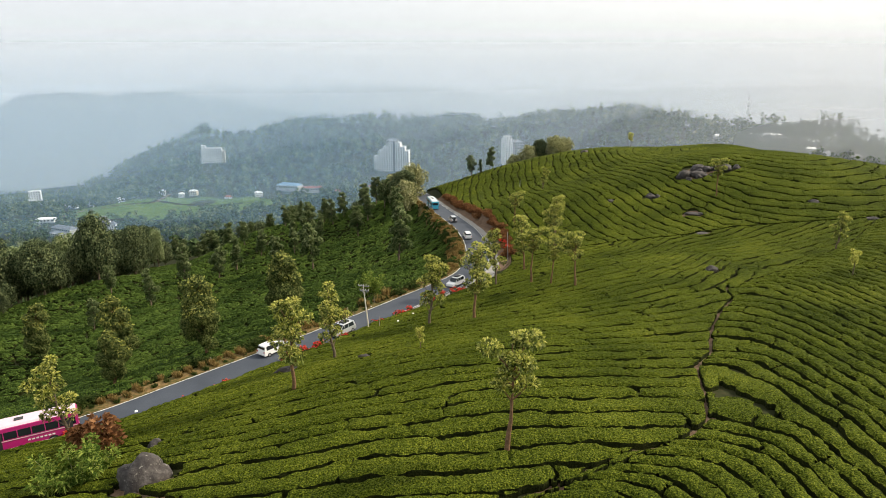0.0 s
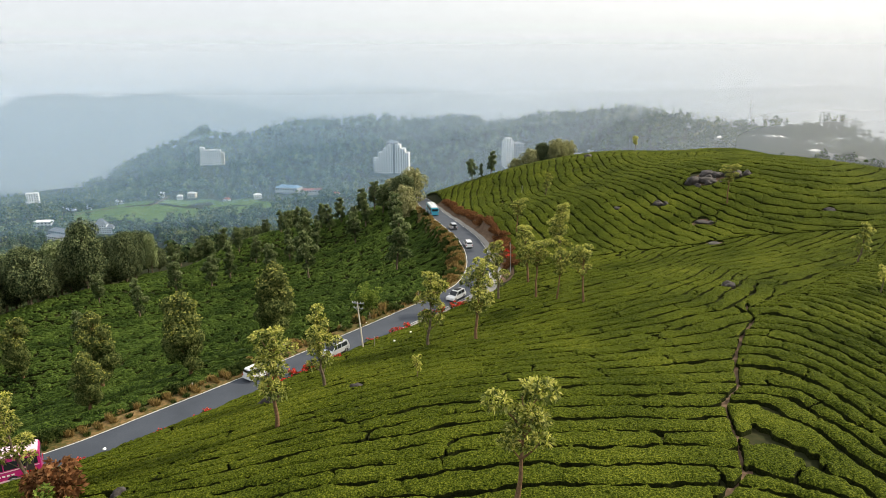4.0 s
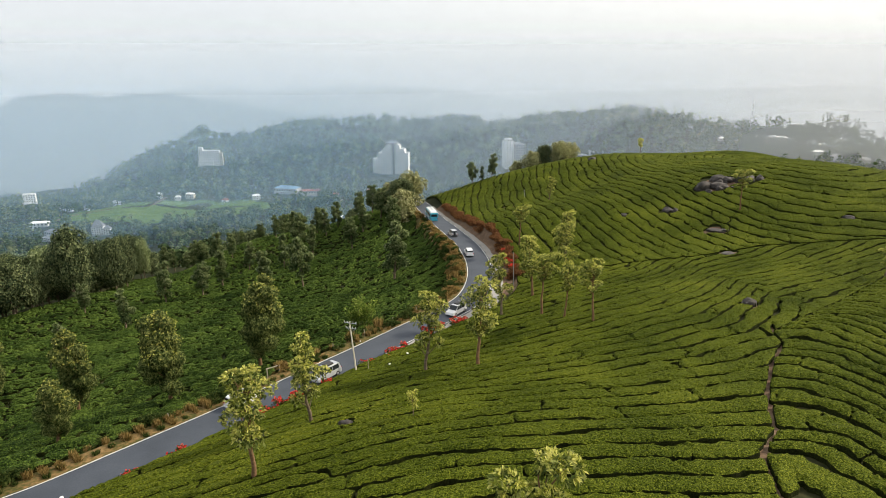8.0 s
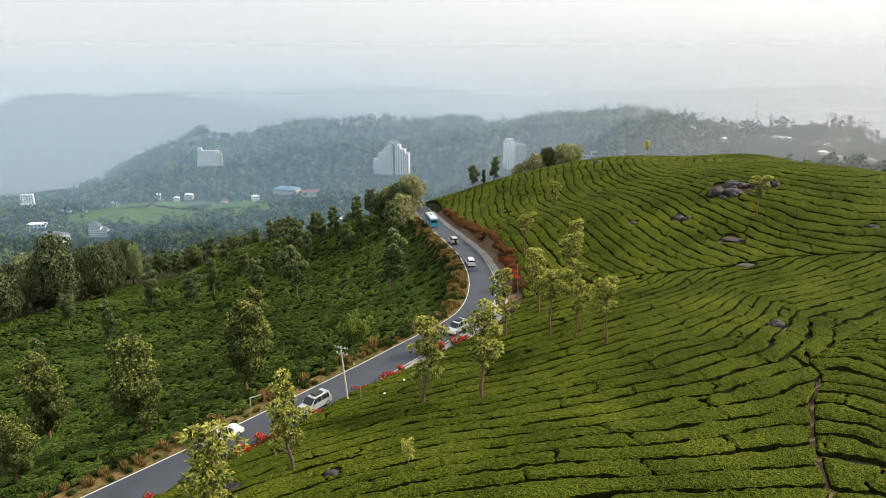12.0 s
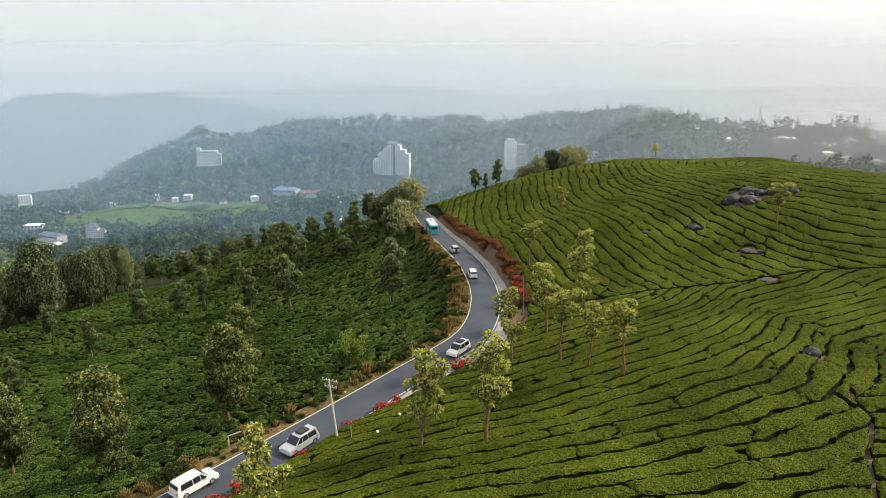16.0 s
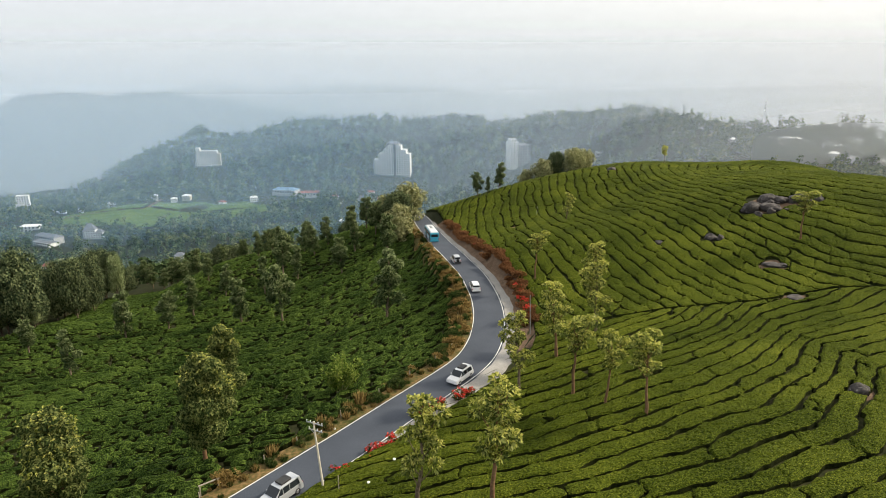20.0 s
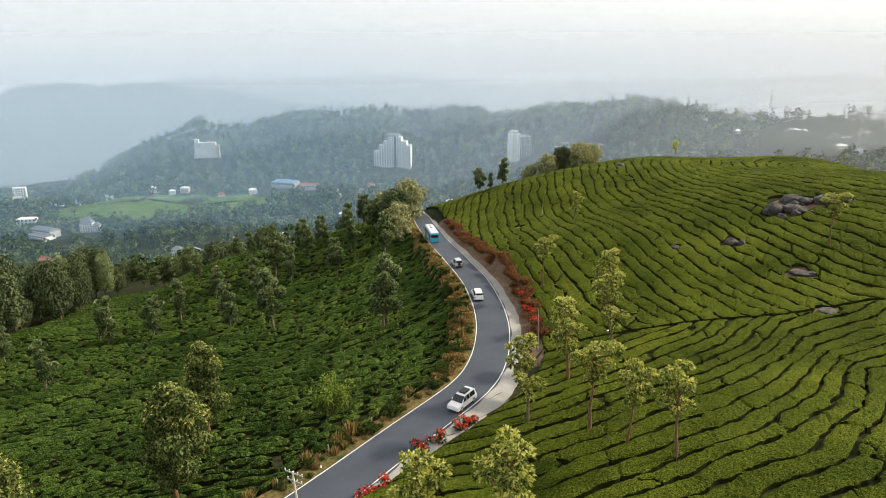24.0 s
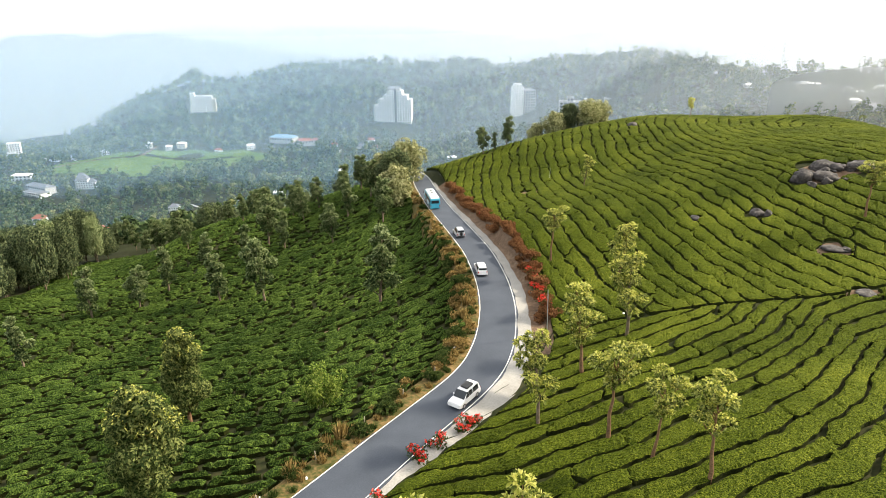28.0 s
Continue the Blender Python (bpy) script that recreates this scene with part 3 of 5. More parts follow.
# ---- trees ----
def leaf_cloud(rng, centres, count, size, droop=0.2, slim=0.2, outer=False, shell=False):
    """Sprays of narrow leaves round each centre (x, y, z, spread, flatness)."""
    verts, faces = [], []
    weights = np.array([c[3] ** 1.6 for c in centres])
    which = rng.choice(len(centres), count, p=weights / weights.sum())
    for k in which:
        cx, cy, cz, spread, flat = centres[k]
        v = rng.normal(0, 1, 3)
        v /= np.linalg.norm(v) + 1e-6
        if outer:
            v[2] = abs(v[2])
        r = spread * (rng.uniform(0.9, 1.12) if outer else rng.uniform(0.7, 1.05) if shell else rng.uniform(0.3, 1.0) ** 0.5)
        p = np.array([cx, cy, cz]) + v * r * np.array([1, 1, flat])
        out = v * np.array([1, 1, 0.6]) + np.array([0, 0, 0.35]) + rng.normal(0, 0.3, 3)
        out /= np.linalg.norm(out) + 1e-6
        for leaf in range(4):
            d = out + rng.normal(0, 0.65, 3)
            d /= np.linalg.norm(d) + 1e-6
            if shell:
                # leaves that lie on the clump like shingles
                d = np.cross(v, rng.normal(0, 1, 3))
                d = d / (np.linalg.norm(d) + 1e-6) + 0.3 * v + rng.normal(0, 0.12, 3)
            side = np.cross(d, v if shell else rng.normal(0, 1, 3))
            side /= np.linalg.norm(side) + 1e-6
            s = size * rng.uniform(0.6, 1.25)
            b = len(verts)
            tip = p + d * s - np.array([0, 0, droop * s])
            mid = p + d * s * 0.5
            verts += [p, mid + side * s * slim, tip, mid - side * s * slim]
            faces.append((b, b + 1, b + 2, b + 3))
    return np.array(verts), np.array(faces)


def stem(bm, rng, pts, r0, r1, sides=8):
    """One bent, tapered limb through the points."""
    rings = []
    for k, p in enumerate(pts):
        f = k / (len(pts) - 1)
        rad = r0 + (r1 - r0) * f ** 0.8
        ahead = (Vector(pts[min(k + 1, len(pts) - 1)]) - Vector(pts[max(k - 1, 0)])).normalized()
        u = ahead.orthogonal().normalized()
        w = ahead.cross(u)
        rings.append([bm.verts.new(Vector(p) + (u * math.cos(a) + w * math.sin(a)) * rad * rng.uniform(0.88, 1.12)) for a in np.arange(sides) * 2 * math.pi / sides])
    for lo, hi in zip(rings, rings[1:]):
        for s in range(sides):
            bm.faces.new((lo[s], lo[(s + 1) % sides], hi[(s + 1) % sides], hi[s]))
    bm.faces.new(rings[-1])


def tree_model(name, seed, tall, wide, bare, crown_kind, leaves, bark, foliage, label, leaf_size=0.55, category="tree", single=False, tips=None):
    """A tree at the origin: trunk, limbs and a broken crown. bare: the part of its height with no crown."""
    rng = np.random.RandomState(seed)
    tree = root(name, 0, 0, -200, 0, label, category)
    bm = bmesh.new()
    bend = rng.normal(0, 0.025 * tall, (6, 2)).cumsum(0) * 0.5
    pts = [(0, 0, -0.5)] + [(bend[k, 0], bend[k, 1], tall * 0.93 * (k + 1) / 6) for k in range(6)]
    stem(bm, rng, pts, 0.022 * tall ** 0.9 + 0.06, 0.03, 9)
    trunk = part("trunk", bm, bark, tree)
    trunk.data.polygons.foreach_set("use_smooth", [True] * len(trunk.data.polygons))
    centres = []
    n = {"column": 14, "round": 20, "umbrella": 11, "sparse": 9, "broad": 24}[crown_kind]
    bm = bmesh.new()
    for k in range(n):
        f = (k + rng.uniform(0.1, 0.9)) / n
        z = tall * (bare + (1 - bare) * f)
        env = {"column": (0.55 + 0.55 * math.sin(math.pi * min(1, f * 0.9 + 0.08))), "round": math.sin(math.pi * (0.12 + 0.80 * f)) ** 0.7, "umbrella": 0.45 + 0.6 * f,
               "sparse": 0.35 + 0.55 * rng.rand(), "broad": math.sin(math.pi * (0.2 + 0.68 * f)) ** 0.6}[crown_kind] * wide / 2
        ang = k * 2.4 + rng.uniform(-0.5, 0.5)
        airy = crown_kind in ("column", "umbrella", "sparse")
        rad = env * (rng.uniform(0.2, 1.05) if airy else rng.uniform(0.25, 0.78))
        ax = np.interp(z, [p[2] for p in pts], [p[0] for p in pts])
        ay = np.interp(z, [p[2] for p in pts], [p[1] for p in pts])
        c = (ax + rad * math.cos(ang), ay + rad * math.sin(ang), min(z, tall * 0.97))
        spread = env * (rng.uniform(0.24, 0.46) if airy else rng.uniform(0.36, 0.62)) + 0.15
        centres.append((*c, spread, 0.62 if crown_kind == "umbrella" else 0.85))
        low = max(0.3 * tall * bare, z - rad * 1.1 - 0.4)
        lx = np.interp(low, [p[2] for p in pts], [p[0] for p in pts])
        ly = np.interp(low, [p[2] for p in pts], [p[1] for p in pts])
        mid = ((lx + c[0]) / 2 + rng.normal(0, 0.1), (ly + c[1]) / 2 + rng.normal(0, 0.1), (low + c[2]) / 2 - 0.1 * rad)
        stem(bm, rng, [(lx, ly, low), mid, c], 0.012 * tall ** 0.8 + 0.015, 0.02, 5)
        if single:
            part("limb", bm, bark, tree)
            bm = bmesh.new()
    if single:
        bm.free()
    else:
        part("branchwork", bm, bark, tree)
    v, f = leaf_cloud(rng, centres, leaves, leaf_size, shell=crown_kind in ("broad", "round"), slim=0.34 if crown_kind == "broad" else 0.24)
    crown = fast_mesh("crown", v, f, foliage, tree)
    crown.data.polygons.foreach_set("use_smooth", np.zeros(len(f), bool))
    if tips:
        # paler leaves over each clump's upper outside: young tips, and sunlight put into colour
        v, f = leaf_cloud(rng, [c for c in centres if c[2] > tall * tips[2]], int(leaves * tips[1]), leaf_size * 0.9, outer=True)
        lit_tips = fast_mesh("outer_foliage", v, f, tips[0], crown)
        lit_tips.data.polygons.foreach_set("use_smooth", np.zeros(len(f), bool))
    return tree


SLIM = [tree_model("silver_oak_tree", s, 10, w, b, k, c, BARK_RED if s != 2 else BARK, OAK_MID, "slender silver oak with yellow-green feathery crown among tea", leaf_size=0.38, single=True, tips=(OAK, 1.1, 0.3))
        for s, w, b, k, c in ((1, 3.2, 0.38, "column", 460), (2, 3.0, 0.32, "column", 430), (3, 4.3, 0.56, "umbrella", 400), (4, 3.8, 0.58, "umbrella", 380))]
BUSHY = [tree_model("silver_oak_tree", s, 13, w, b, "round", c, BARK_RED, OAK_DARK, "tall bushy silver oak with dense dark green crown", leaf_size=0.33, single=True, tips=(OAK, 0.06, 0.6))
         for s, w, b, c in ((11, 5.6, 0.2, 6200), (12, 4.9, 0.16, 5600))]
GREY = [tree_model("silver_oak_tree", s, 12, w, b, "column", c, BARK, OAK_GREY, "slim silvery green oak standing on the tea slope", leaf_size=0.5, tips=(OAK_PALE, 0.3, 0.5))
        for s, w, b, c in ((21, 4.0, 0.24, 1500), (22, 4.6, 0.3, 1400), (23, 3.4, 0.2, 1300))]
THIN = [tree_model("young_tree", 31, 7, 2.6, 0.5, "sparse", 170, BARK, OAK, "thin young tree with sparse leaves among tea hedges", leaf_size=0.45)]
BROAD = [tree_model("broadleaf_tree", s, 14, w, 0.27, "broad", int(c * 3.6), BARK, m, l, leaf_size=0.44)
         for s, w, c, m, l in ((41, 11, 1300, WOODLAND, "large dark broadleaf tree at the edge of the valley wood"), (42, 10, 1150, WOODLAND, "grey-green broadleaf tree at the edge of the valley wood"), (43, 9, 800, OAK_PALE, "pale half-bare tree at the edge of the valley wood"))]
BARE = [tree_model("leafless_tree", 51, 11, 10, 0.12, "broad", 1500, BARK, TWIG, "half-bare tan tree with tangled twigs overhanging the road", leaf_size=0.7)]


def plant(model, x, y, tall, turn=0.0, lean=(0, 0), wide=1.0, group="", label="", sink=0.0):
    base = {id(m): h for ms, h in ((SLIM, 10), (BUSHY, 13), (GREY, 12), (THIN, 7), (BROAD, 14), (BARE, 11)) for m in ms}[id(model)]
    s = tall / base
    t = copy_thing(model, pose(x, y, height(x, y) - sink, lean[0], lean[1], turn))
    t.scale = (s * wide, s * wide, s)
    return tagged(t, label, group=group)


# slender oaks on the near hill and along the road
for m, x, y, tall, turn, lean in (
        (SLIM[2], 4.7, 36.7, 9.4, 40, (0, 0)), (SLIM[0], -15.1, 54.9, 10.6, 10, (0, -2)), (SLIM[1], -13.0, 67.1, 10.3, 80, (0, -3)), (SLIM[0], 4.8, 80.1, 11.2, 130, (0, -1)),
        (SLIM[1], -1.7, 81.6, 10.8, 200, (0, 1)), (SLIM[2], 22.1, 93.6, 9.2, 250, (0, -3)), (SLIM[1], 10.3, 106.3, 10.8, 300, (0, -2)), (SLIM[3], 16.1, 101.4, 10.6, 60, (0, 1)),
        (SLIM[3], 18.8, 97.3, 8.6, 170, (0, -1)), (SLIM[0], 17.1, 117.1, 11.5, 220, (0, 0)), (SLIM[1], 24.8, 125.7, 12.0, 310, (0, 2)), (SLIM[0], 27.4, 141.0, 11.0, 20, (0, -2)),
        (SLIM[3], 19.1, 152.9, 10.0, 95, (0, 1)), (SLIM[1], 32.2, 189.5, 7.5, 150, (0, 0)), (SLIM[3], 69, 149, 10.0, 15, (0, 0)), (SLIM[1], 71, 104, 7.5, 185, (0, 0)), (SLIM[1], -36.2, 51.5, 9.5, 45, (0, -4))):
    plant(m, x, y, tall, turn, lean, group="silver oaks among the tea")
for x, y, tall, turn in ((-2.3, 62.5, 3.2, 0), (61, 84.4, 4.5, 90), (76, 245, 6.5, 70)):
    plant(THIN[0], x, y, tall, turn, group="young trees among the tea")
# bushy oaks below the road
for m, x, y, tall, turn in ((BUSHY[0], -38, 89.1, 14, 0), (BUSHY[1], -56.9, 97.9, 14, 60), (BUSHY[0], -28.5, 101, 14.5, 140), (BUSHY[1], -34, 123.5, 14.5, 200), (BUSHY[1], -81, 113, 13, 290), (BUSHY[0], -47, 78, 9, 80)):
    plant(m, x, y, tall, turn, group="bushy oaks below the road")
# silvery oaks on the falling slope
for k, (x, y, tall) in enumerate(((-78, 175.5, 12.5), (-69, 179.2, 11), (-66.7, 189.5, 12), (-49.6, 177.1, 12), (-37.8, 172.1, 15), (-50.1, 199.4, 11.5), (-62.4, 202.7, 9.5), (-48.1, 211.4, 14), (-42.2, 206.6, 11), (-40.9, 224.1, 10.5),
                                  (-28.3, 201.9, 11.5), (-27.1, 218.7, 13), (-11.4, 156.7, 15), (-15.6, 203.8, 12.5), (-45.1, 229.4, 10), (-38, 232.5, 10.5), (-26.5, 244.9, 12), (-77.2, 151.4, 11), (-82, 133, 8), (-95, 165, 9),
                                  (-56, 238, 9), (-31, 240, 11), (-22, 232, 12), (-60, 228, 9), (-72, 215, 9), (12.5, 244, 9), (16, 246, 6), (20, 247, 9.5))):
    plant(GREY[k % 3], x, y, tall, k * 67, group="silvery oaks on the slope")
# the thicket where the road bends out of sight
for k, (x, y, tall, w) in enumerate(((-13, 216, 11, 0.9), (-14, 228, 13, 1.1), (-11.5, 238, 12, 1.0), (-19, 237, 11, 1.0))):
    plant(BARE[0] if k != 1 else BROAD[1], x, y, tall, k * 110, wide=w, group="half-bare trees at the bend")
# clump behind the shoulder of the domed hill
for k, (x, y, tall) in enumerate(((38, 266, 8.5), (44, 270, 10.5), (50, 268, 9.5), (55, 274, 9), (32, 268, 7))):
    plant(BARE[0] if k != 1 else BROAD[1], x, y, tall, k * 77, group="trees behind the domed hill")
# edge of the valley wood
rng = np.random.RandomState(77)
for k in range(150):
    y = rng.uniform(120, 275)
    x = float(wood_edge(y)) - 1 - 85 * rng.rand() ** 1.3
    plant(BROAD[2 if k % 9 == 4 else k % 2], x, y, rng.uniform(7, 21), rng.uniform(0, 360), wide=rng.uniform(0.5, 0.95), group="trees of the valley wood")
for k in range(26):
    x, y = rng.uniform(-190, -30), rng.uniform(268, 345)
    plant(BROAD[k % 2] if k % 3 else GREY[k % 2], x, y, rng.uniform(8, 13), rng.uniform(0, 360), group="trees of the valley wood")
for k in range(16):
    plant(GREY[k % 3], rng.uniform(-118, -48), rng.uniform(246, 276), rng.uniform(8, 13), k * 51, group="silvery oaks on the slope")
for ms in (SLIM, BUSHY, GREY, THIN, BROAD, BARE):
    for m in ms:
        for o in list(m.children_recursive) + [m]:
            bpy.data.objects.remove(o)


# ---- woods of the far ridge ----
def canopy(name, rng, x, y, wide, tall, count, leaf, label, bare=0.12, lobes=5):
    """Crowns of several leafy lobes each, with dark gaps between them."""
    n, per = len(x), count // lobes
    z = land(x, y)
    a, r = rng.uniform(0, 6.28, (n, lobes)), rng.uniform(0.1, 0.62, (n, lobes)) * wide[:, None]
    up = bare + (1 - bare) * (np.arange(lobes)[None] + rng.uniform(0.1, 0.9, (n, lobes))) / lobes * 0.86
    lobe = np.stack([x[:, None] + r * np.cos(a), y[:, None] + r * np.sin(a), z[:, None] + tall[:, None] * up], 2)
    size = wide[:, None] * rng.uniform(0.42, 0.70, (n, lobes)) * np.where(up > 0.75, 0.7, 1.0)
    v = rng.normal(0, 1, (n, lobes, per, 3))
    v[..., 2] = np.where(rng.rand(n, lobes, per) < 0.7, np.abs(v[..., 2]), v[..., 2])
    v /= np.linalg.norm(v, axis=3, keepdims=True)
    p = lobe[:, :, None] + v * (size[:, :, None] * rng.uniform(0.8, 1.08, (n, lobes, per)))[..., None] * np.array([1, 1, 0.85])
    t1 = np.cross(v + rng.normal(0, 0.12, v.shape), rng.normal(0, 1, v.shape))
    t1 /= np.linalg.norm(t1, axis=3, keepdims=True) + 1e-6
    t2 = np.cross(v, t1) + rng.normal(0, 0.12, v.shape)
    s = leaf * rng.uniform(0.55, 1.25, (n, lobes, per, 1)) * np.sqrt(wide / wide.mean())[:, None, None, None]
    quad = np.stack([p - t1 * s, p + t2 * s * 0.8, p + t1 * s, p - t2 * s * 0.8], 3).reshape(-1, 3)
    ob = fast_mesh(name, quad, np.arange(len(quad)).reshape(-1, 4), FOREST)
    ob.data.polygons.foreach_set("use_smooth", np.zeros(len(ob.data.polygons), bool))
    return tagged(ob, label, "forest", kind="stuff")


def far_trunks(x, y, tall):
    """Slim pale stems under the high crowns of the ridge."""
    z, k = land(x, y), np.arange(3) * 2.1
    ring = np.stack([np.cos(k), np.sin(k)], 1) * 0.45
    low = np.stack([x[:, None] + ring[:, 0], y[:, None] + ring[:, 1], np.repeat(z[:, None] - 1, 3, 1)], 2)
    high = np.stack([x[:, None] + ring[:, 0] * 0.4, y[:, None] + ring[:, 1] * 0.4, np.repeat((z + tall * 0.85)[:, None], 3, 1)], 2)
    verts = np.concatenate([low, high], 1).reshape(-1, 3)
    faces = (np.arange(len(x))[:, None, None] * 6 + np.array([[0, 1, 4, 3], [1, 2, 5, 4], [2, 0, 3, 5]])[None]).reshape(-1, 4)
    tagged(fast_mesh("ridge_tree_trunks", verts, faces, BARK), "slim pale trunks of tall trees along the ridge", "tree trunks", kind="stuff")


def far_woods():
    rng = np.random.RandomState(9)
    for name, n, y0, y1, wide, tall, count, leaf, label in (
            ("valley_wood", 5000, 300, 740, (3.2, 6.4), (8, 15), 70, 1.05, "dense blue-green wood filling the valley below the tea slope"),
            ("ridge_forest", 6200, 700, 1330, (4.6, 9.0), (10, 19), 70, 1.5, "dense hazy blue-green forest on the far ridge")):
        y = y0 + (y1 - y0) * rng.uniform(0, 1, n) ** 0.85
        x = rng.uniform(-0.84, 0.78, n) * (y + 60)
        top, _, u = crest(x, y)
        field = ((x + 385) / 150) ** 2 + ((y - 852) / 82) ** 2 < 1
        open_view = (np.abs(x - (-235)) < 14) & (y > 460) & (y < 640)
        for cx, cy, w in ((-80, 1012, 36), (-410, 1100, 30), (112, 960, 24), (187, 880, 40), (-413, 735, 14), (-452, 715, 20), (-641, 952, 14), (-238, 950, 34), (-515, 780, 12)):
            open_view |= (np.abs(x - cx * y / cy) < w) & (y < cy + 14) & (y > cy - 50)
        for cx, cy in HOUSES + HOUSES_EAST:
            open_view |= (np.abs(x - cx) < 8) & (y < cy + 6) & (y > cy - 13)
        # terraces with few trees below the eastern end of the ridge
        thin = (u > 0.43) & (y > 560) & (y < top - 42) & (rng.rand(n) < 0.2)
        keep = ~field & ~open_view & ~thin & (y < top + 30) & ((y > 430) | (x < -60 - 0.35 * (y - 300)) | (x > 190))
        x, y = x[keep], y[keep]
        w, h = rng.uniform(*wide, len(x)), rng.uniform(*tall, len(x))
        slim = rng.rand(len(x)) < 0.12
        w, h = np.where(slim, w * 0.6, w), np.where(slim, h * 1.6, h)
        canopy(name, rng, x, y, w, h, count, leaf, label)
    # the skyline: tall uneven trees along the crest
    u = np.sort(rng.uniform(-0.60, 0.70, 330))
    u = u[~((u > 0.552) & (u < 0.605))]
    b, d, _ = zip(*RIDGE)
    y = np.interp(u, b, d) - rng.uniform(-8, 26, len(u))
    slim = (rng.rand(len(u)) < 0.4) | ((u > 0.60) & (u < 0.68))
    clump = 1 + 0.3 * np.sin(u * 47) + 0.2 * np.sin(u * 131 + 1)
    w = np.where(slim, rng.uniform(2.4, 3.8, len(u)), rng.uniform(4.5, 8.5, len(u)) * clump)
    h = np.where(slim, rng.uniform(19, 29, len(u)), rng.uniform(12, 21, len(u)) * clump) + np.where(u > 0.44, 7, 0)
    canopy("ridge_crest_trees", rng, u * y, y, w, h, 130, 0.95, "tall uneven hazy trees standing along the crest of the ridge", 0.22, 6)
    far_trunks((u * y)[slim], y[slim], h[slim])


HOUSES = [(-585, 925), (-562, 918), (-540, 932), (-405, 940), (-388, 946), (-327, 925), (-116, 890), (-108, 930), (-145, 862), (-95, 883), (-70, 815), (-155, 897), (8, 812), (-120, 748), (-262, 620), (-299, 556), (-276, 553), (-373, 588), (-203, 640), (-177, 684), (-436, 945), (-497, 935), (-60, 870), (-280, 925)]
HOUSES_EAST = [(431, 769), (454, 764), (467, 762), (481, 759), (439, 804), (430, 807), (435, 719), (449, 709), (490, 719), (367, 819), (392, 819), (400, 799), (416, 789)]
far_woods()


# ---- distance haze, painted on upright see-through sheets ----
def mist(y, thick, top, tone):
    # one added flat sheet that stands for haze in the air
    m = bpy.data.materials.new("haze_sheet")
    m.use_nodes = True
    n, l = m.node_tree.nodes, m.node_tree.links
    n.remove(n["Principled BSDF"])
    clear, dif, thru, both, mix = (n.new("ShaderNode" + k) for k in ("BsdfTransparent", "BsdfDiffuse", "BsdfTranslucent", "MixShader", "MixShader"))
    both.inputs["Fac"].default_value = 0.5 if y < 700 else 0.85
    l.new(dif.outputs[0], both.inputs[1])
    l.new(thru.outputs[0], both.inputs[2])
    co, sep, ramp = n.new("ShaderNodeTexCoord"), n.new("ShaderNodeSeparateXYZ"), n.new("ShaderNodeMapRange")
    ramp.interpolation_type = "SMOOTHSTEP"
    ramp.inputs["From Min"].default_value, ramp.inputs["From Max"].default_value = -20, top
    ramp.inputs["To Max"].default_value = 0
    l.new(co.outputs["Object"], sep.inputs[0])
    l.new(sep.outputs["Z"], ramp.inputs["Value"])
    # thicker and whiter towards the sunny end: sunlit haze put into the tint
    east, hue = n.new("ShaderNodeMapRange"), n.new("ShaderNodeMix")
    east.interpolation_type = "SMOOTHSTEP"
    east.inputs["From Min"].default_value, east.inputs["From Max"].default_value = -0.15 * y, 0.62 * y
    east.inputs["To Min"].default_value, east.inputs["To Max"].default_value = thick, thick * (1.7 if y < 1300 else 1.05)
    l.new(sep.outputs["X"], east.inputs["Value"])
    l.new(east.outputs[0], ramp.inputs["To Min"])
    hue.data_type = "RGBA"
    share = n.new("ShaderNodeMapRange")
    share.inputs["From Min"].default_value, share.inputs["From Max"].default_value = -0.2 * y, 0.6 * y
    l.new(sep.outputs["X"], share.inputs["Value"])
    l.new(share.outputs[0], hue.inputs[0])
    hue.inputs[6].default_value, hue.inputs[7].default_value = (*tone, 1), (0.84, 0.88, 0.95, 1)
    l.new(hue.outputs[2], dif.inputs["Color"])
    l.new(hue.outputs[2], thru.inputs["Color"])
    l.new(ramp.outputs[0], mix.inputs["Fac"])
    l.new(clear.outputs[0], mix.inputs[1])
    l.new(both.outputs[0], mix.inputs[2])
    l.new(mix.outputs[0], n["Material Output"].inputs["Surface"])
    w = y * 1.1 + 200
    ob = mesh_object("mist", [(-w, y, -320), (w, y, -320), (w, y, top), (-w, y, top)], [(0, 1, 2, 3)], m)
    return tagged(ob, "upright see-through sheet tinted pale blue to stand for distance haze", "mist", kind="stuff")


# bluer near and paler far, the haze of distance set by each tint
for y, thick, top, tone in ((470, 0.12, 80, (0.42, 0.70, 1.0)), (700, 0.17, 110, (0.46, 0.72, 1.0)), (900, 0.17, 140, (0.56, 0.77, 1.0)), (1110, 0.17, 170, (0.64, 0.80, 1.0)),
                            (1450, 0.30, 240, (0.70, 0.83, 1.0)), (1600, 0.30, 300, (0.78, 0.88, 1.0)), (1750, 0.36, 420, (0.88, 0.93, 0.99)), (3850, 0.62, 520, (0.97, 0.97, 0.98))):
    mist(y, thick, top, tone)


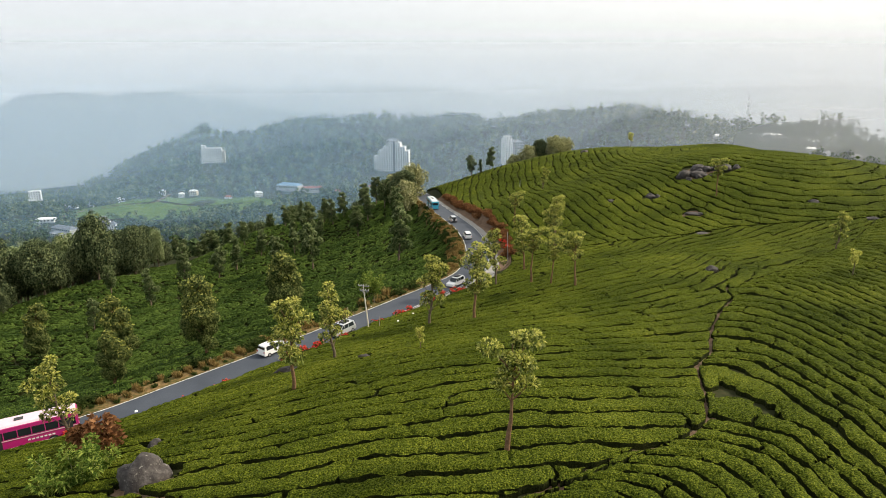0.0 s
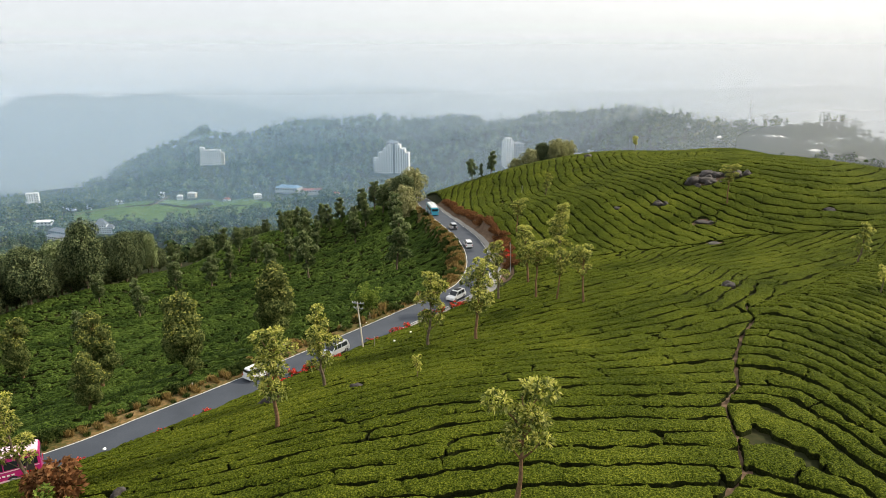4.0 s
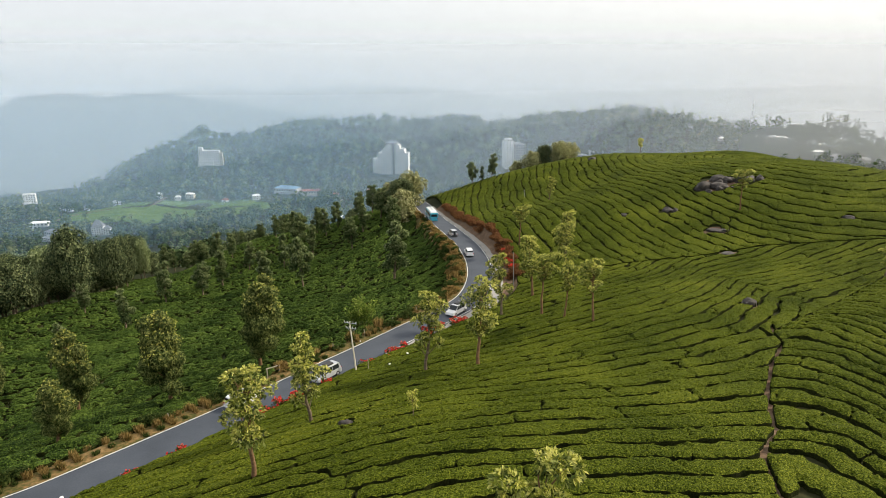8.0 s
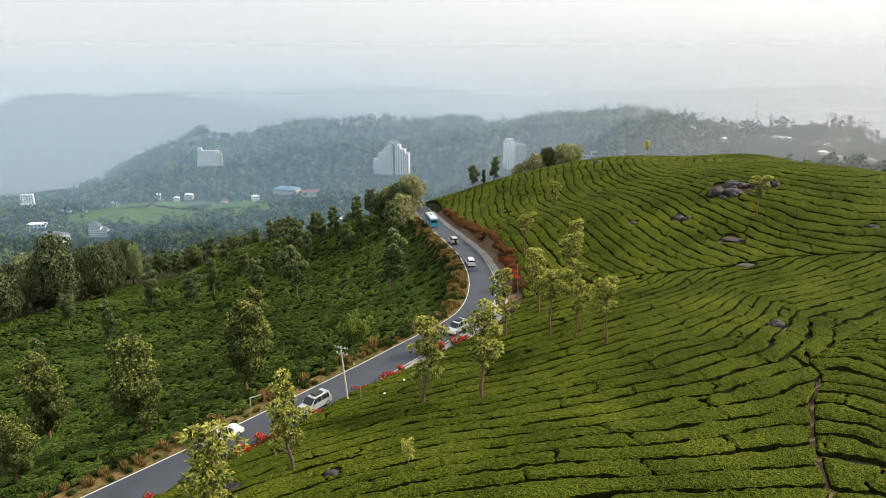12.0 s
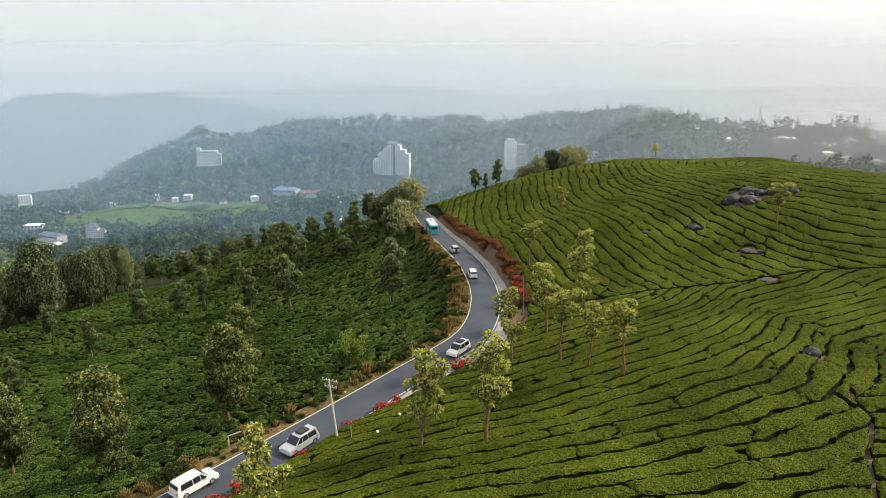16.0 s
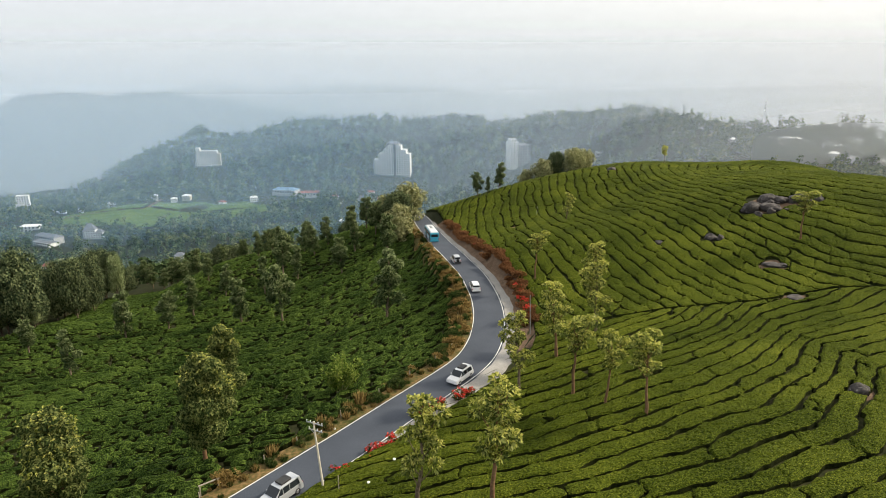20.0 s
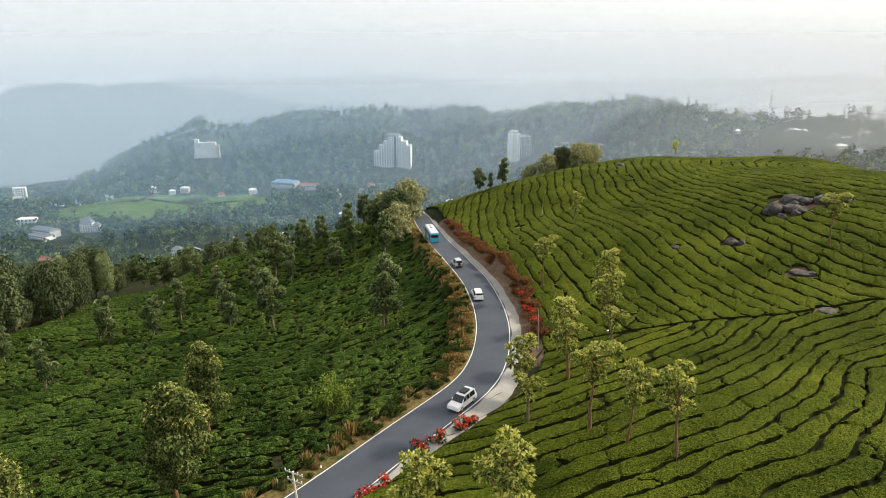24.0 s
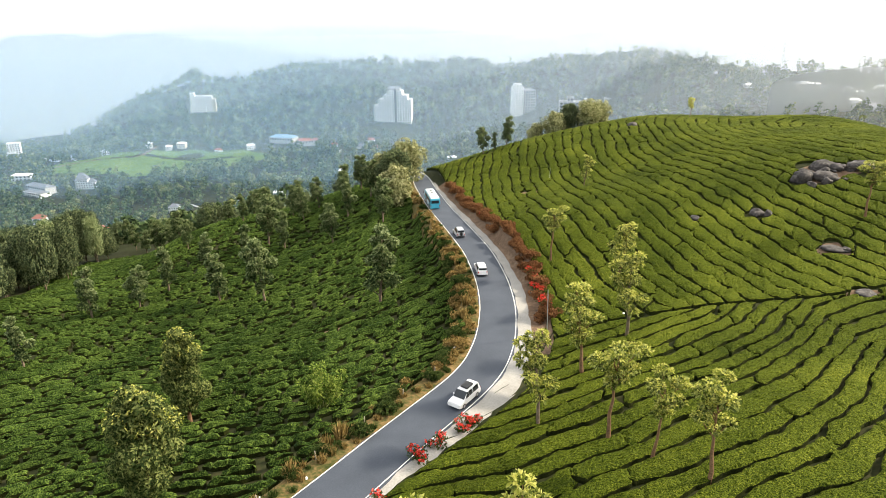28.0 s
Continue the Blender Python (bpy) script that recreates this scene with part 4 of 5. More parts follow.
# ---- rocks ----
def rock(x, y, sx, sy, sz, seed, turn=0.0, sink=0.3, label="weathered dark granite rock lying among tea hedges", group=""):
    bm = bmesh.new()
    bmesh.ops.create_icosphere(bm, subdivisions=3, radius=1)
    for v in bm.verts:
        p = v.co.copy()
        n1 = noise.noise(p * 1.1 + Vector((seed * 7.3, 0, 0)))
        n2 = noise.noise(p * 2.7 + Vector((0, seed * 3.1, 0)))
        k = 1 + 0.42 * n1 + 0.20 * n2 + 0.07 * noise.noise(p * 6.1 + Vector((seed, 0, 0)))
        v.co = Vector((p.x * sx * k, p.y * sy * k, max(p.z, -0.5) * sz * k))
    me = bpy.data.meshes.new("rock")
    bm.to_mesh(me)
    bm.free()
    me.polygons.foreach_set("use_smooth", [True] * len(me.polygons))
    me.materials.append(ROCK)
    ob = new("rock", me)
    ob.matrix_basis = pose(x, y, height(x, y) + sz * (0.5 - sink), 0, 0, turn)
    return tagged(ob, label, "rock", group)


rock(-23.5, 40.5, 1.9, 1.7, 1.8, 1, 20, 0.2, "big rounded dark boulder with pale lichen spots beside a path")
rr = np.random.RandomState(3)
for k in range(30):
    a, r = rr.uniform(0, 6.28), rr.uniform(0, 1) ** 0.7
    big = k < 6
    rock(71.5 + 7.0 * r * math.cos(a), 164.5 + 3.8 * r * math.sin(a), *(rr.uniform(1.1, 2.4, 2) if big else rr.uniform(0.5, 1.2, 2)), rr.uniform(0.9, 1.5) if big else rr.uniform(0.4, 0.9), 10 + k, rr.uniform(0, 360), 0.1,
         "broken granite rock in a pile on the domed hill", "rock pile")
for k, (x, y, s, h) in enumerate(((54.7, 155.5, 1.5, 0.9), (56.3, 154.6, 1.0, 0.8), (66.5, 161, 1.2, 0.8), (61, 143, 2.3, 0.5), (62.8, 142.4, 1.4, 0.4), (58.5, 130.5, 1.9, 0.45), (45, 157.5, 1.1, 0.6), (44.4, 93.8, 1.15, 1.0), (55, 233, 2.0, 1.0), (86.8, 138, 1.5, 0.6),
                                  (90.6, 123, 1.7, 0.6), (-26, 47.2, 0.8, 0.6), (80, 163, 1.4, 0.9), (-19, 39, 0.6, 0.4))):
    rock(x, y, s * 0.8, s * 0.62, h * 0.9, 40 + k, k * 50, 0.0, "flat grey rock showing between tea hedges")

rock(-18.3, 65.3, 1.5, 0.55, 0.7, 71, 35, 0.0, "long pale slab of rock between tea hedges")
rock(-9.0, 64.5, 0.7, 0.5, 0.5, 72, 10, 0.0, "small grey rock in a gap of the tea")

# bare red earth where the ground is open
def earth_patch(x, y, rx, ry, lift=0.07, mat=EARTH, label="patch of bare reddish earth between tea hedges"):
    n = 9
    verts, faces = [], []
    for i in range(n + 1):
        for k in range(16):
            a = k * math.pi / 8
            r = i / n * (1 + 0.18 * math.sin(3 * a + x) + 0.1 * math.sin(5 * a + y))
            verts.append((x + rx * r * math.cos(a), y + ry * r * math.sin(a), lift * (1.0 - 1.6 * (i == n))))
    verts = np.array(verts)
    verts[:, 2] += land(verts[:, 0], verts[:, 1])
    for i in range(n):
        for k in range(16):
            faces.append((i * 16 + k, i * 16 + (k + 1) % 16, (i + 1) * 16 + (k + 1) % 16, (i + 1) * 16 + k))
    return tagged(mesh_object("earth_patch", verts, faces, mat), label, "bare earth", kind="structure")


for x, y, rx, ry in ((71.5, 165, 6.5, 3.8), (61, 143, 2.8, 2), (58.5, 130.5, 3, 1.6), (-18, 38, 5, 3), (45, 157.5, 2.4, 1.8), (44.4, 93.8, 1.8, 1.4), (-62, 168, 3, 6), (-48, 196, 3, 4), (-20, 150, 3.5, 1.4), (86.8, 138, 2.6, 2), (20, 197, 2.6, 2.0)):
    earth_patch(x, y, rx, ry)


def along(d0, d1, y0, y1, name, mat, label, lift=0.05, cuts=5):
    """A strip that follows the ground beside the road, between two offsets."""
    line = np.array([p for p in ROAD if y0 <= p[1] <= y1])
    t = np.gradient(line, axis=0)
    t /= np.linalg.norm(t, axis=1)[:, None]
    right = np.stack([t[:, 1], -t[:, 0]], 1)
    verts, n = [], cuts + 1
    for k, (p, r) in enumerate(zip(line, right)):
        a, b = d0(p[1]), d1(p[1])
        for c in range(n):
            q = p + r * (a + (b - a) * c / cuts + 0.18 * math.sin(k * 1.9 + c * 2.1))
            verts.append((q[0], q[1], height(q[0], q[1]) + lift + 0.03 * math.sin(k * 2.7 + c * 4.1) - 0.12 * (c in (0, cuts))))
    faces = [(k * n + c, k * n + c + 1, (k + 1) * n + c + 1, (k + 1) * n + c) for k in range(len(line) - 1) for c in range(cuts)]
    return tagged(mesh_object(name, verts, faces, mat), label, "earth bank", kind="structure")


along(lambda y: 2.8 + float(shoulder(y)), lambda y: float(bank_edge(np.array(y))) + 0.5, 126, 228, "earth_bank", EARTH, "cut bank of reddish-brown earth along the road", 0.0, 10)
along(lambda y: 2.9, lambda y: 8.6, 18, 127, "field_edge", SOIL, "dark bare soil at the edge of the tea hedges", 0.02, 9)
along(lambda y: 6.2, lambda y: 8.8, 126, 250, "field_edge", SOIL, "dark bare soil at the edge of the tea hedges", -0.02, 5)
along(lambda y: -7.4 - 0.6 * math.sin(y * 0.21), lambda y: -2.75, 20, 240, "verge_bank", VERGE, "sloping verge of dry yellow-brown grass beside the road", 0.05, 9)


trail = spline(FOOTPATH, 1.0)
tt = np.gradient(trail, axis=0)
tt /= np.linalg.norm(tt, axis=1)[:, None]
tv = [(a - v * w, b + u * w, height(a - v * w, b + u * w) + 0.03) for (a, b), (u, v) in zip(trail, tt) for w in (-0.6, -0.2, 0.2, 0.6)]
tagged(mesh_object("footpath", tv, [(4 * k + c, 4 * k + c + 1, 4 * k + c + 5, 4 * k + c + 4) for k in range(len(trail) - 1) for c in range(3)], EARTH), "narrow trodden path of red-brown earth between the hedges", "path", kind="structure")


# ---- roadside plants ----
def shrub_model(name, seed, wide, tall, mat, leaves, size, label, category="shrub", slim=0.3, second=None):
    rng = np.random.RandomState(seed)
    ob = root(name, 0, 0, -200, 0, label, category)
    centres = [(rng.normal(0, wide * 0.22), rng.normal(0, wide * 0.22), tall * rng.uniform(0.35, 0.8), wide * rng.uniform(0.22, 0.36), tall / wide) for _ in range(7)]
    bm = bmesh.new()
    for c in centres:
        stem(bm, rng, [(c[0] * 0.2, c[1] * 0.2, -0.15), (c[0] * 0.6, c[1] * 0.6, c[2] * 0.5), c[:3]], 0.035, 0.012, 5)
    part("woody_base", bm, BARK, ob)
    v, f = leaf_cloud(rng, centres, leaves, size, slim=slim)
    fast_mesh("foliage", v, f, mat, ob).data.polygons.foreach_set("use_smooth", np.zeros(len(f), bool))
    if second:
        v, f = leaf_cloud(rng, [(c[0], c[1], c[2] + tall * 0.24, c[3] * 0.8, c[4] * 0.5) for c in centres], 66, size * 0.85, slim=0.45)
        bloom = tagged(fast_mesh("bloom", v, f, second, ob), kind="stuff")
        bloom.data.polygons.foreach_set("use_smooth", np.zeros(len(f), bool))
    return ob


def tuft_model(seed, label, mat):
    """A tuft of upright grass blades."""
    rng = np.random.RandomState(seed)
    ob = root("grass_tuft", 0, 0, -200, 0, label, "grass")
    verts, faces = [], []
    for _ in range(150):
        a, r, h = rng.uniform(0, 6.28), rng.uniform(0, 0.45), rng.uniform(0.7, 1.5)
        x, y, lean = r * math.cos(a), r * math.sin(a), rng.uniform(0.1, 0.55)
        b, w = len(verts), 0.05
        t = rng.uniform(0, 6.28)
        wx, wy = w * math.cos(t), w * math.sin(t)
        verts += [(x - wx, y - wy, -0.1), (x + wx, y + wy, -0.1), (x * (1 + lean) + wx * 0.8, y * (1 + lean) + wy * 0.8, h * 0.6), (x * (1 + lean) - wx * 0.8, y * (1 + lean) - wy * 0.8, h * 0.6), (x * (1 + 2.6 * lean), y * (1 + 2.6 * lean), h)]
        faces += [(b, b + 1, b + 2, b + 3), (b + 3, b + 2, b + 4, b + 4)]
    quads = [f for f in faces if f[2] != f[3]]
    tris = [f[:3] for f in faces if f[2] == f[3]]
    mesh_object("blade_clump", verts, quads + tris, mat, ob, flat=True)
    return ob


RUSTY = [shrub_model("bank_shrub", s, 2.2, 1.5, RUST, 330, 0.26, "rust-red dry shrub on the cut earth bank") for s in (61, 62)]
SCARLET = [shrub_model("flowering_shrub", s, 2.1, 1.3, GREEN, 150, 0.24, "red-flowering shrub at the edge of the road", second=RED) for s in (63, 64)]
LEAFY = [shrub_model("roadside_shrub", s, 1.9, 1.2, GREEN, 330, 0.24, "low green shrub on the grassy road verge") for s in (65, 66)]
PALE = [shrub_model("roadside_shrub", s, 1.6, 1.1, DRY, 300, 0.22, "dry tan shrub on the grassy road verge") for s in (67,)]
TUFT = [tuft_model(s, "tuft of tall dry golden grass beside the road", DRY) for s in (71, 72)]
LUSH = [tuft_model(s, "tuft of low green grass at the edge of the road", GREEN) for s in (73, 74)]


def beside(y, d):
    """The place at the offset d from the road's middle where the road passes y."""
    k = int(np.argmin(np.abs(ROAD[:, 1] - y)))
    a, b = ROAD[max(k - 1, 0)], ROAD[min(k + 1, len(ROAD) - 1)]
    t = (b - a) / np.linalg.norm(b - a)
    return ROAD[k][0] + t[1] * d, ROAD[k][1] - t[0] * d


def set_plant(model, x, y, s, turn, group, sx=1.0):
    ob = copy_thing(model, pose(x, y, height(x, y) - 0.05, 0, 0, turn))
    ob.scale = (s * sx, s * sx, s)
    return tagged(ob, group=group)


rs = np.random.RandomState(8)
for k in range(64):
    y = 136 + 86 * (k + rs.uniform(-0.4, 0.4)) / 64
    x, yy = beside(y, 4.3 + float(shoulder(y)) + rs.uniform(0.2, 2.0))
    set_plant(RUSTY[k % 2], x, yy, rs.uniform(0.7, 1.2), rs.uniform(0, 360), "rust-red shrubs on the bank")
for y, d, s in ((139, 7.2, 1.3), (142, 7.2, 1.2), (145.5, 7.0, 1.3), (149, 6.8, 1.4), (152, 6.6, 1.2), (184, 6.4, 1.0), (106.5, 3.8, 1.2), (107.8, 4.0, 1.1), (111.5, 4.3, 1.0), (112.5, 4.5, 1.0), (113.4, 4.8, 0.9), (96.5, 3.9, 0.8), (98.5, 3.9, 1.1), (99.4, 4.2, 1.0), (93.5, 3.9, 0.7),
                (83, 4.2, 1.0), (81.5, 4.2, 1.0), (80, 4.2, 1.0), (78.5, 4.2, 1.0), (77, 4.2, 0.9), (87, 4.0, 0.7), (69, 4.1, 0.8), (66, 4.0, 0.8), (60, 4.1, 0.9), (57.5, 4.1, 1.0), (55.5, 4.1, 0.9), (51, 4.0, 0.8)):
    x, yy = beside(y, d - (0.8 if y < 96 else 0))
    set_plant(SCARLET[int(y * 10) % 2], x, yy, s * (1.0 if y < 96 else 0.85), y * 37, "red-flowering shrubs by the road")
for k in range(150):
    y = 44 + 178 * (0.5 * k / 150 + 0.5 * rs.rand())
    x, yy = beside(y, -rs.uniform(3.9, 6.9))
    set_plant((LEAFY[k % 2] if rs.rand() < (0.78 if y < 118 else 0.4) else PALE[0]), x, yy, rs.uniform(0.4, 1.35), rs.uniform(0, 360), "shrubs on the road verge")
for k in range(80):
    y = 56 + 160 * rs.rand()
    x, yy = beside(y, -rs.uniform(3.6, 5.6))
    set_plant(TUFT[k % 2], x, yy, rs.uniform(0.35, 0.85), rs.uniform(0, 360), "dry grass tufts on the verge")
for y, d, s in ((98, -5.4, 1.25), (104.5, -5.6, 1.5), (103.6, -6.3, 1.3), (92, -5.4, 1.1), (137, -5.2, 1.3), (141, -5.0, 1.4), (146, -4.9, 1.3)):
    x, yy = beside(y, d)
    set_plant(TUFT[0], x, yy, s, y * 11, "dry grass tufts on the verge")
for k in range(44):
    y = 46 + 40 * rs.rand()
    x, yy = beside(y, -rs.uniform(3.7, 6.0))
    set_plant(TUFT[k % 2], x, yy, rs.uniform(0.2, 0.75), rs.uniform(0, 360), "dry grass tufts on the verge", 1.4)
for k in range(170):
    y = 44 + 176 * (k + rs.uniform(-0.4, 0.4)) / 170
    x, yy = beside(y, -rs.uniform(3.4, 4.8))
    set_plant(LUSH[k % 2] if rs.rand() < 0.7 else TUFT[k % 2], x, yy, rs.uniform(0.25, 0.5), rs.uniform(0, 360), "low grass along the road edge", 1.7)
set_plant(RUSTY[1], -31.5, 48.5, 2.2, 40, "")
for ms in (RUSTY, SCARLET, LEAFY, PALE, TUFT, LUSH):
    for m in ms:
        for o in list(m.children_recursive) + [m]:
            bpy.data.objects.remove(o)


def low_shrub_tree(x, y, tall, label="sprawling bright green shrub with bare pale stems below the road"):
    """A many-stemmed, half-leafless shrub with feathery fronds."""
    rng = np.random.RandomState(91)
    ob = root("feathery_shrub", x, y, height(x, y), x * 20, label, "shrub")
    bm, centres = bmesh.new(), []
    for k in range(13):
        a = k * 2.4
        r, h = rng.uniform(0.8, 3.4), tall * rng.uniform(0.45, 1.0)
        end = (r * math.cos(a), r * math.sin(a), h)
        stem(bm, rng, [(0, 0, -0.2), (end[0] * 0.35, end[1] * 0.35, h * 0.3), (end[0] * 0.8, end[1] * 0.8, h * 0.7), end], 0.07, 0.02, 5)
        for f in (0.55, 0.75, 0.95):
            centres.append((end[0] * f, end[1] * f, h * f, 0.55, 1.0))
    part("woody_base", bm, TWIG, ob)
    v, f = leaf_cloud(rng, centres, 1300, 0.46, slim=0.16)
    fast_mesh("foliage", v, f, FROND, ob).data.polygons.foreach_set("use_smooth", np.zeros(len(f), bool))


low_shrub_tree(-15, 119.5, 7.0)
low_shrub_tree(-29.6, 41.5, 3.4, "leafy yellow-green bush beside a big boulder")


# ---- poles, posts, litter ----
def power_pole(x, y, tall, lean, turn):
    ob = root("electric_pole", x, y, height(x, y), turn, "slightly leaning concrete electric pole with two crossarms", "electric pole", lean=lean)
    bm = bmesh.new()
    rod(bm, (0, 0, -0.6), (0, 0, tall), 0.13, 0.08, 9)
    part("pole", bm, WALL_CREAM, ob)
    for z, w in ((tall - 0.25, 2.3), (tall - 1.0, 1.9)):
        bm = bmesh.new()
        box(bm, 0, 0.1, z, w, 0.09, 0.10, 0.01)
        arm = part("crossarm", bm, STEEL, ob)
        for k in range(5 if w > 2 else 4):
            px = -w / 2 + 0.08 + k * (w - 0.16) / (4 if w > 2 else 3)
            bm = bmesh.new()
            rod(bm, (px, 0.1, z + 0.05), (px, 0.1, z + 0.17), 0.025)
            bmesh.ops.create_uvsphere(bm, u_segments=8, v_segments=6, radius=0.065, matrix=Matrix.Translation((px, 0.1, z + 0.2)))
            part("insulator", bm, CERAMIC, arm)
    for s in (-1, 1):
        bm = bmesh.new()
        rod(bm, (0, 0.1, tall - 1.5), (s * 0.75, 0.1, tall - 1.0), 0.025)
        part("brace", bm, STEEL, ob)
    return ob


power_pole(-11.4, 88.4, 7.6, (0, -7), -35)


def post(x, y, tall, thick, mat, label):
    bm = bmesh.new()
    rod(bm, (0, 0, -0.3), (0, 0, tall), thick, thick * 0.85, 8)
    me = bpy.data.meshes.new("post")
    bm.to_mesh(me)
    bm.free()
    me.materials.append(mat)
    ob = new("post", me)
    ob.matrix_basis = pose(x, y, height(x, y), rs.uniform(-4, 4), rs.uniform(-4, 4), 0)
    return tagged(ob, label, "post")


for y, d in ((72, -4.6), (78, -4.6), (84, -4.7), (90, -4.8), (94, -4.7), (101, -5), (107, -4.9), (112, -4.9), (118, -4.8)):
    post(*beside(y, d), 1.0, 0.07, WOOD, "short weathered marker post on the road verge")
post(15.2, 131, 7.0, 0.07, STEEL, "thin pale metal pole beside the tea hedges")
post(27, 205, 3.0, 0.05, STEEL, "thin pale metal pole beside the tea hedges")
post(-9.5, 86.5, 2.2, 0.05, WOOD, "short stay post beside the electric pole")

gate = root("wooden_frame", *beside(85, -5.4), height(*beside(85, -5.4)), 40, "low wooden frame of two posts and a rail on the verge", "frame")
for s in (-0.9, 0.9):
    bm = bmesh.new()
    box(bm, s, 0, 0.55, 0.11, 0.11, 1.3, 0.01)
    part("post", bm, WOOD, gate)
bm = bmesh.new()
box(bm, 0, 0, 1.16, 2.1, 0.10, 0.12, 0.01)
part("rail", bm, WOOD, gate)

for k, (x, y) in enumerate(((-4.5, 91), (-6.6, 86.5), (-12.5, 100.6), (2, 127.5), (26, 131.8), (-33, 57.5))):
    bm = bmesh.new()
    bmesh.ops.create_icosphere(bm, subdivisions=2, radius=0.17)
    for v in bm.verts:
        v.co *= 1 + 0.5 * noise.noise(v.co * 5 + Vector((k, 0, 0)))
        v.co.z *= 0.6
    me = bpy.data.meshes.new("plastic_sack")
    bm.to_mesh(me)
    bm.free()
    me.materials.append(WALL)
    ob = new("plastic_sack", me)
    d, ry = road_offset(np.array([x]), np.array([y]))
    ob.location = (x, y, height(x, y) + (0.95 if d[0] > 4.0 else 0.12))
    tagged(ob, "small crumpled white sack lying by the tea", "litter")


# ---- vehicles ----
PINK = plain("magenta_bus_paint", (0.46, 0.02, 0.17), 0.3, coat=0.5)
PINK_PALE = plain("pale_pink_roof_paint", (0.78, 0.55, 0.62), 0.4, coat=0.3)
CYAN = plain("sky_blue_bus_paint", (0.06, 0.42, 0.58), 0.3, coat=0.5)
ROOF_PALE = plain("pale_grey_bus_roof", (0.62, 0.64, 0.64), 0.45)
WHITE_PAINT = plain("white_car_paint", (0.80, 0.80, 0.80), 0.25, coat=0.8)
SILVER_PAINT = plain("silver_car_paint", (0.55, 0.57, 0.60), 0.3, 0.4, coat=0.8)
TYRE = plain("black_rubber", (0.02, 0.02, 0.02), 0.8)
RIM = plain("grey_wheel_rim", (0.40, 0.40, 0.41), 0.4, 0.7)
CAR_GLASS = plain("tinted_car_glass", (0.02, 0.025, 0.03), 0.06)
LAMP = plain("clear_headlight", (0.75, 0.75, 0.72), 0.1)
TAIL = plain("red_tail_light", (0.45, 0.02, 0.02), 0.2)
BLACK = plain("black_plastic", (0.03, 0.03, 0.03), 0.6)
ORANGE = plain("orange_panel_paint", (0.60, 0.16, 0.06), 0.5)


def hull(parent, name, mat, outline, width, taper=0.0, z_taper=1.0, bevel=0.05, label=""):
    """A body from its side outline (length, height), pushed out to both sides and narrowed towards the top."""
    bm = bmesh.new()
    top = max(z for _, z in outline)
    rows = []
    for s in (-1, 1):
        rows.append([bm.verts.new((x, s * (width / 2 - taper * max(0, z - z_taper) / max(0.01, top - z_taper)), z)) for x, z in outline])
    n = len(outline)
    bm.faces.new(rows[0][::-1])
    bm.faces.new(rows[1])
    for k in range(n):
        bm.faces.new((rows[0][k], rows[0][(k + 1) % n], rows[1][(k + 1) % n], rows[1][k]))
    bmesh.ops.recalc_face_normals(bm, faces=bm.faces)
    bmesh.ops.bevel(bm, geom=list(bm.edges), offset=bevel, segments=2, affect="EDGES", profile=0.6)
    return part(name, bm, mat, parent, label)


def wheel(parent, x, side, r, wide, half):
    bm = bmesh.new()
    y = side * (half - wide / 2 + 0.01)
    bmesh.ops.create_cone(bm, cap_ends=True, segments=20, radius1=r, radius2=r, depth=wide, matrix=Matrix.Translation((x, y, r)) @ Matrix.Rotation(math.pi / 2, 4, "X"))
    w = part("wheel", bm, TYRE, parent)
    bm = bmesh.new()
    bmesh.ops.create_cone(bm, cap_ends=True, segments=16, radius1=r * 0.62, radius2=r * 0.5, depth=0.04, matrix=Matrix.Translation((x, side * (half + 0.02), r)) @ Matrix.Rotation(-side * math.pi / 2, 4, "X"))
    part("rim", bm, RIM, w)


def slab(parent, name, mat, cx, cy, cz, sx, sy, sz, bevel=0.015, label=""):
    bm = bmesh.new()
    box(bm, cx, cy, cz, sx, sy, sz, bevel)
    return part(name, bm, mat, parent, label)


def on_road(y, d):
    k = int(np.argmin(np.abs(ROAD[:, 1] - y)))
    t = ROAD[min(k + 1, len(ROAD) - 1)] - ROAD[max(k - 1, 0)]
    x, yy = beside(y, d)
    return x, yy, float(road_height(ROAD[k][1])) + 0.065, math.degrees(math.atan2(t[1], t[0]))


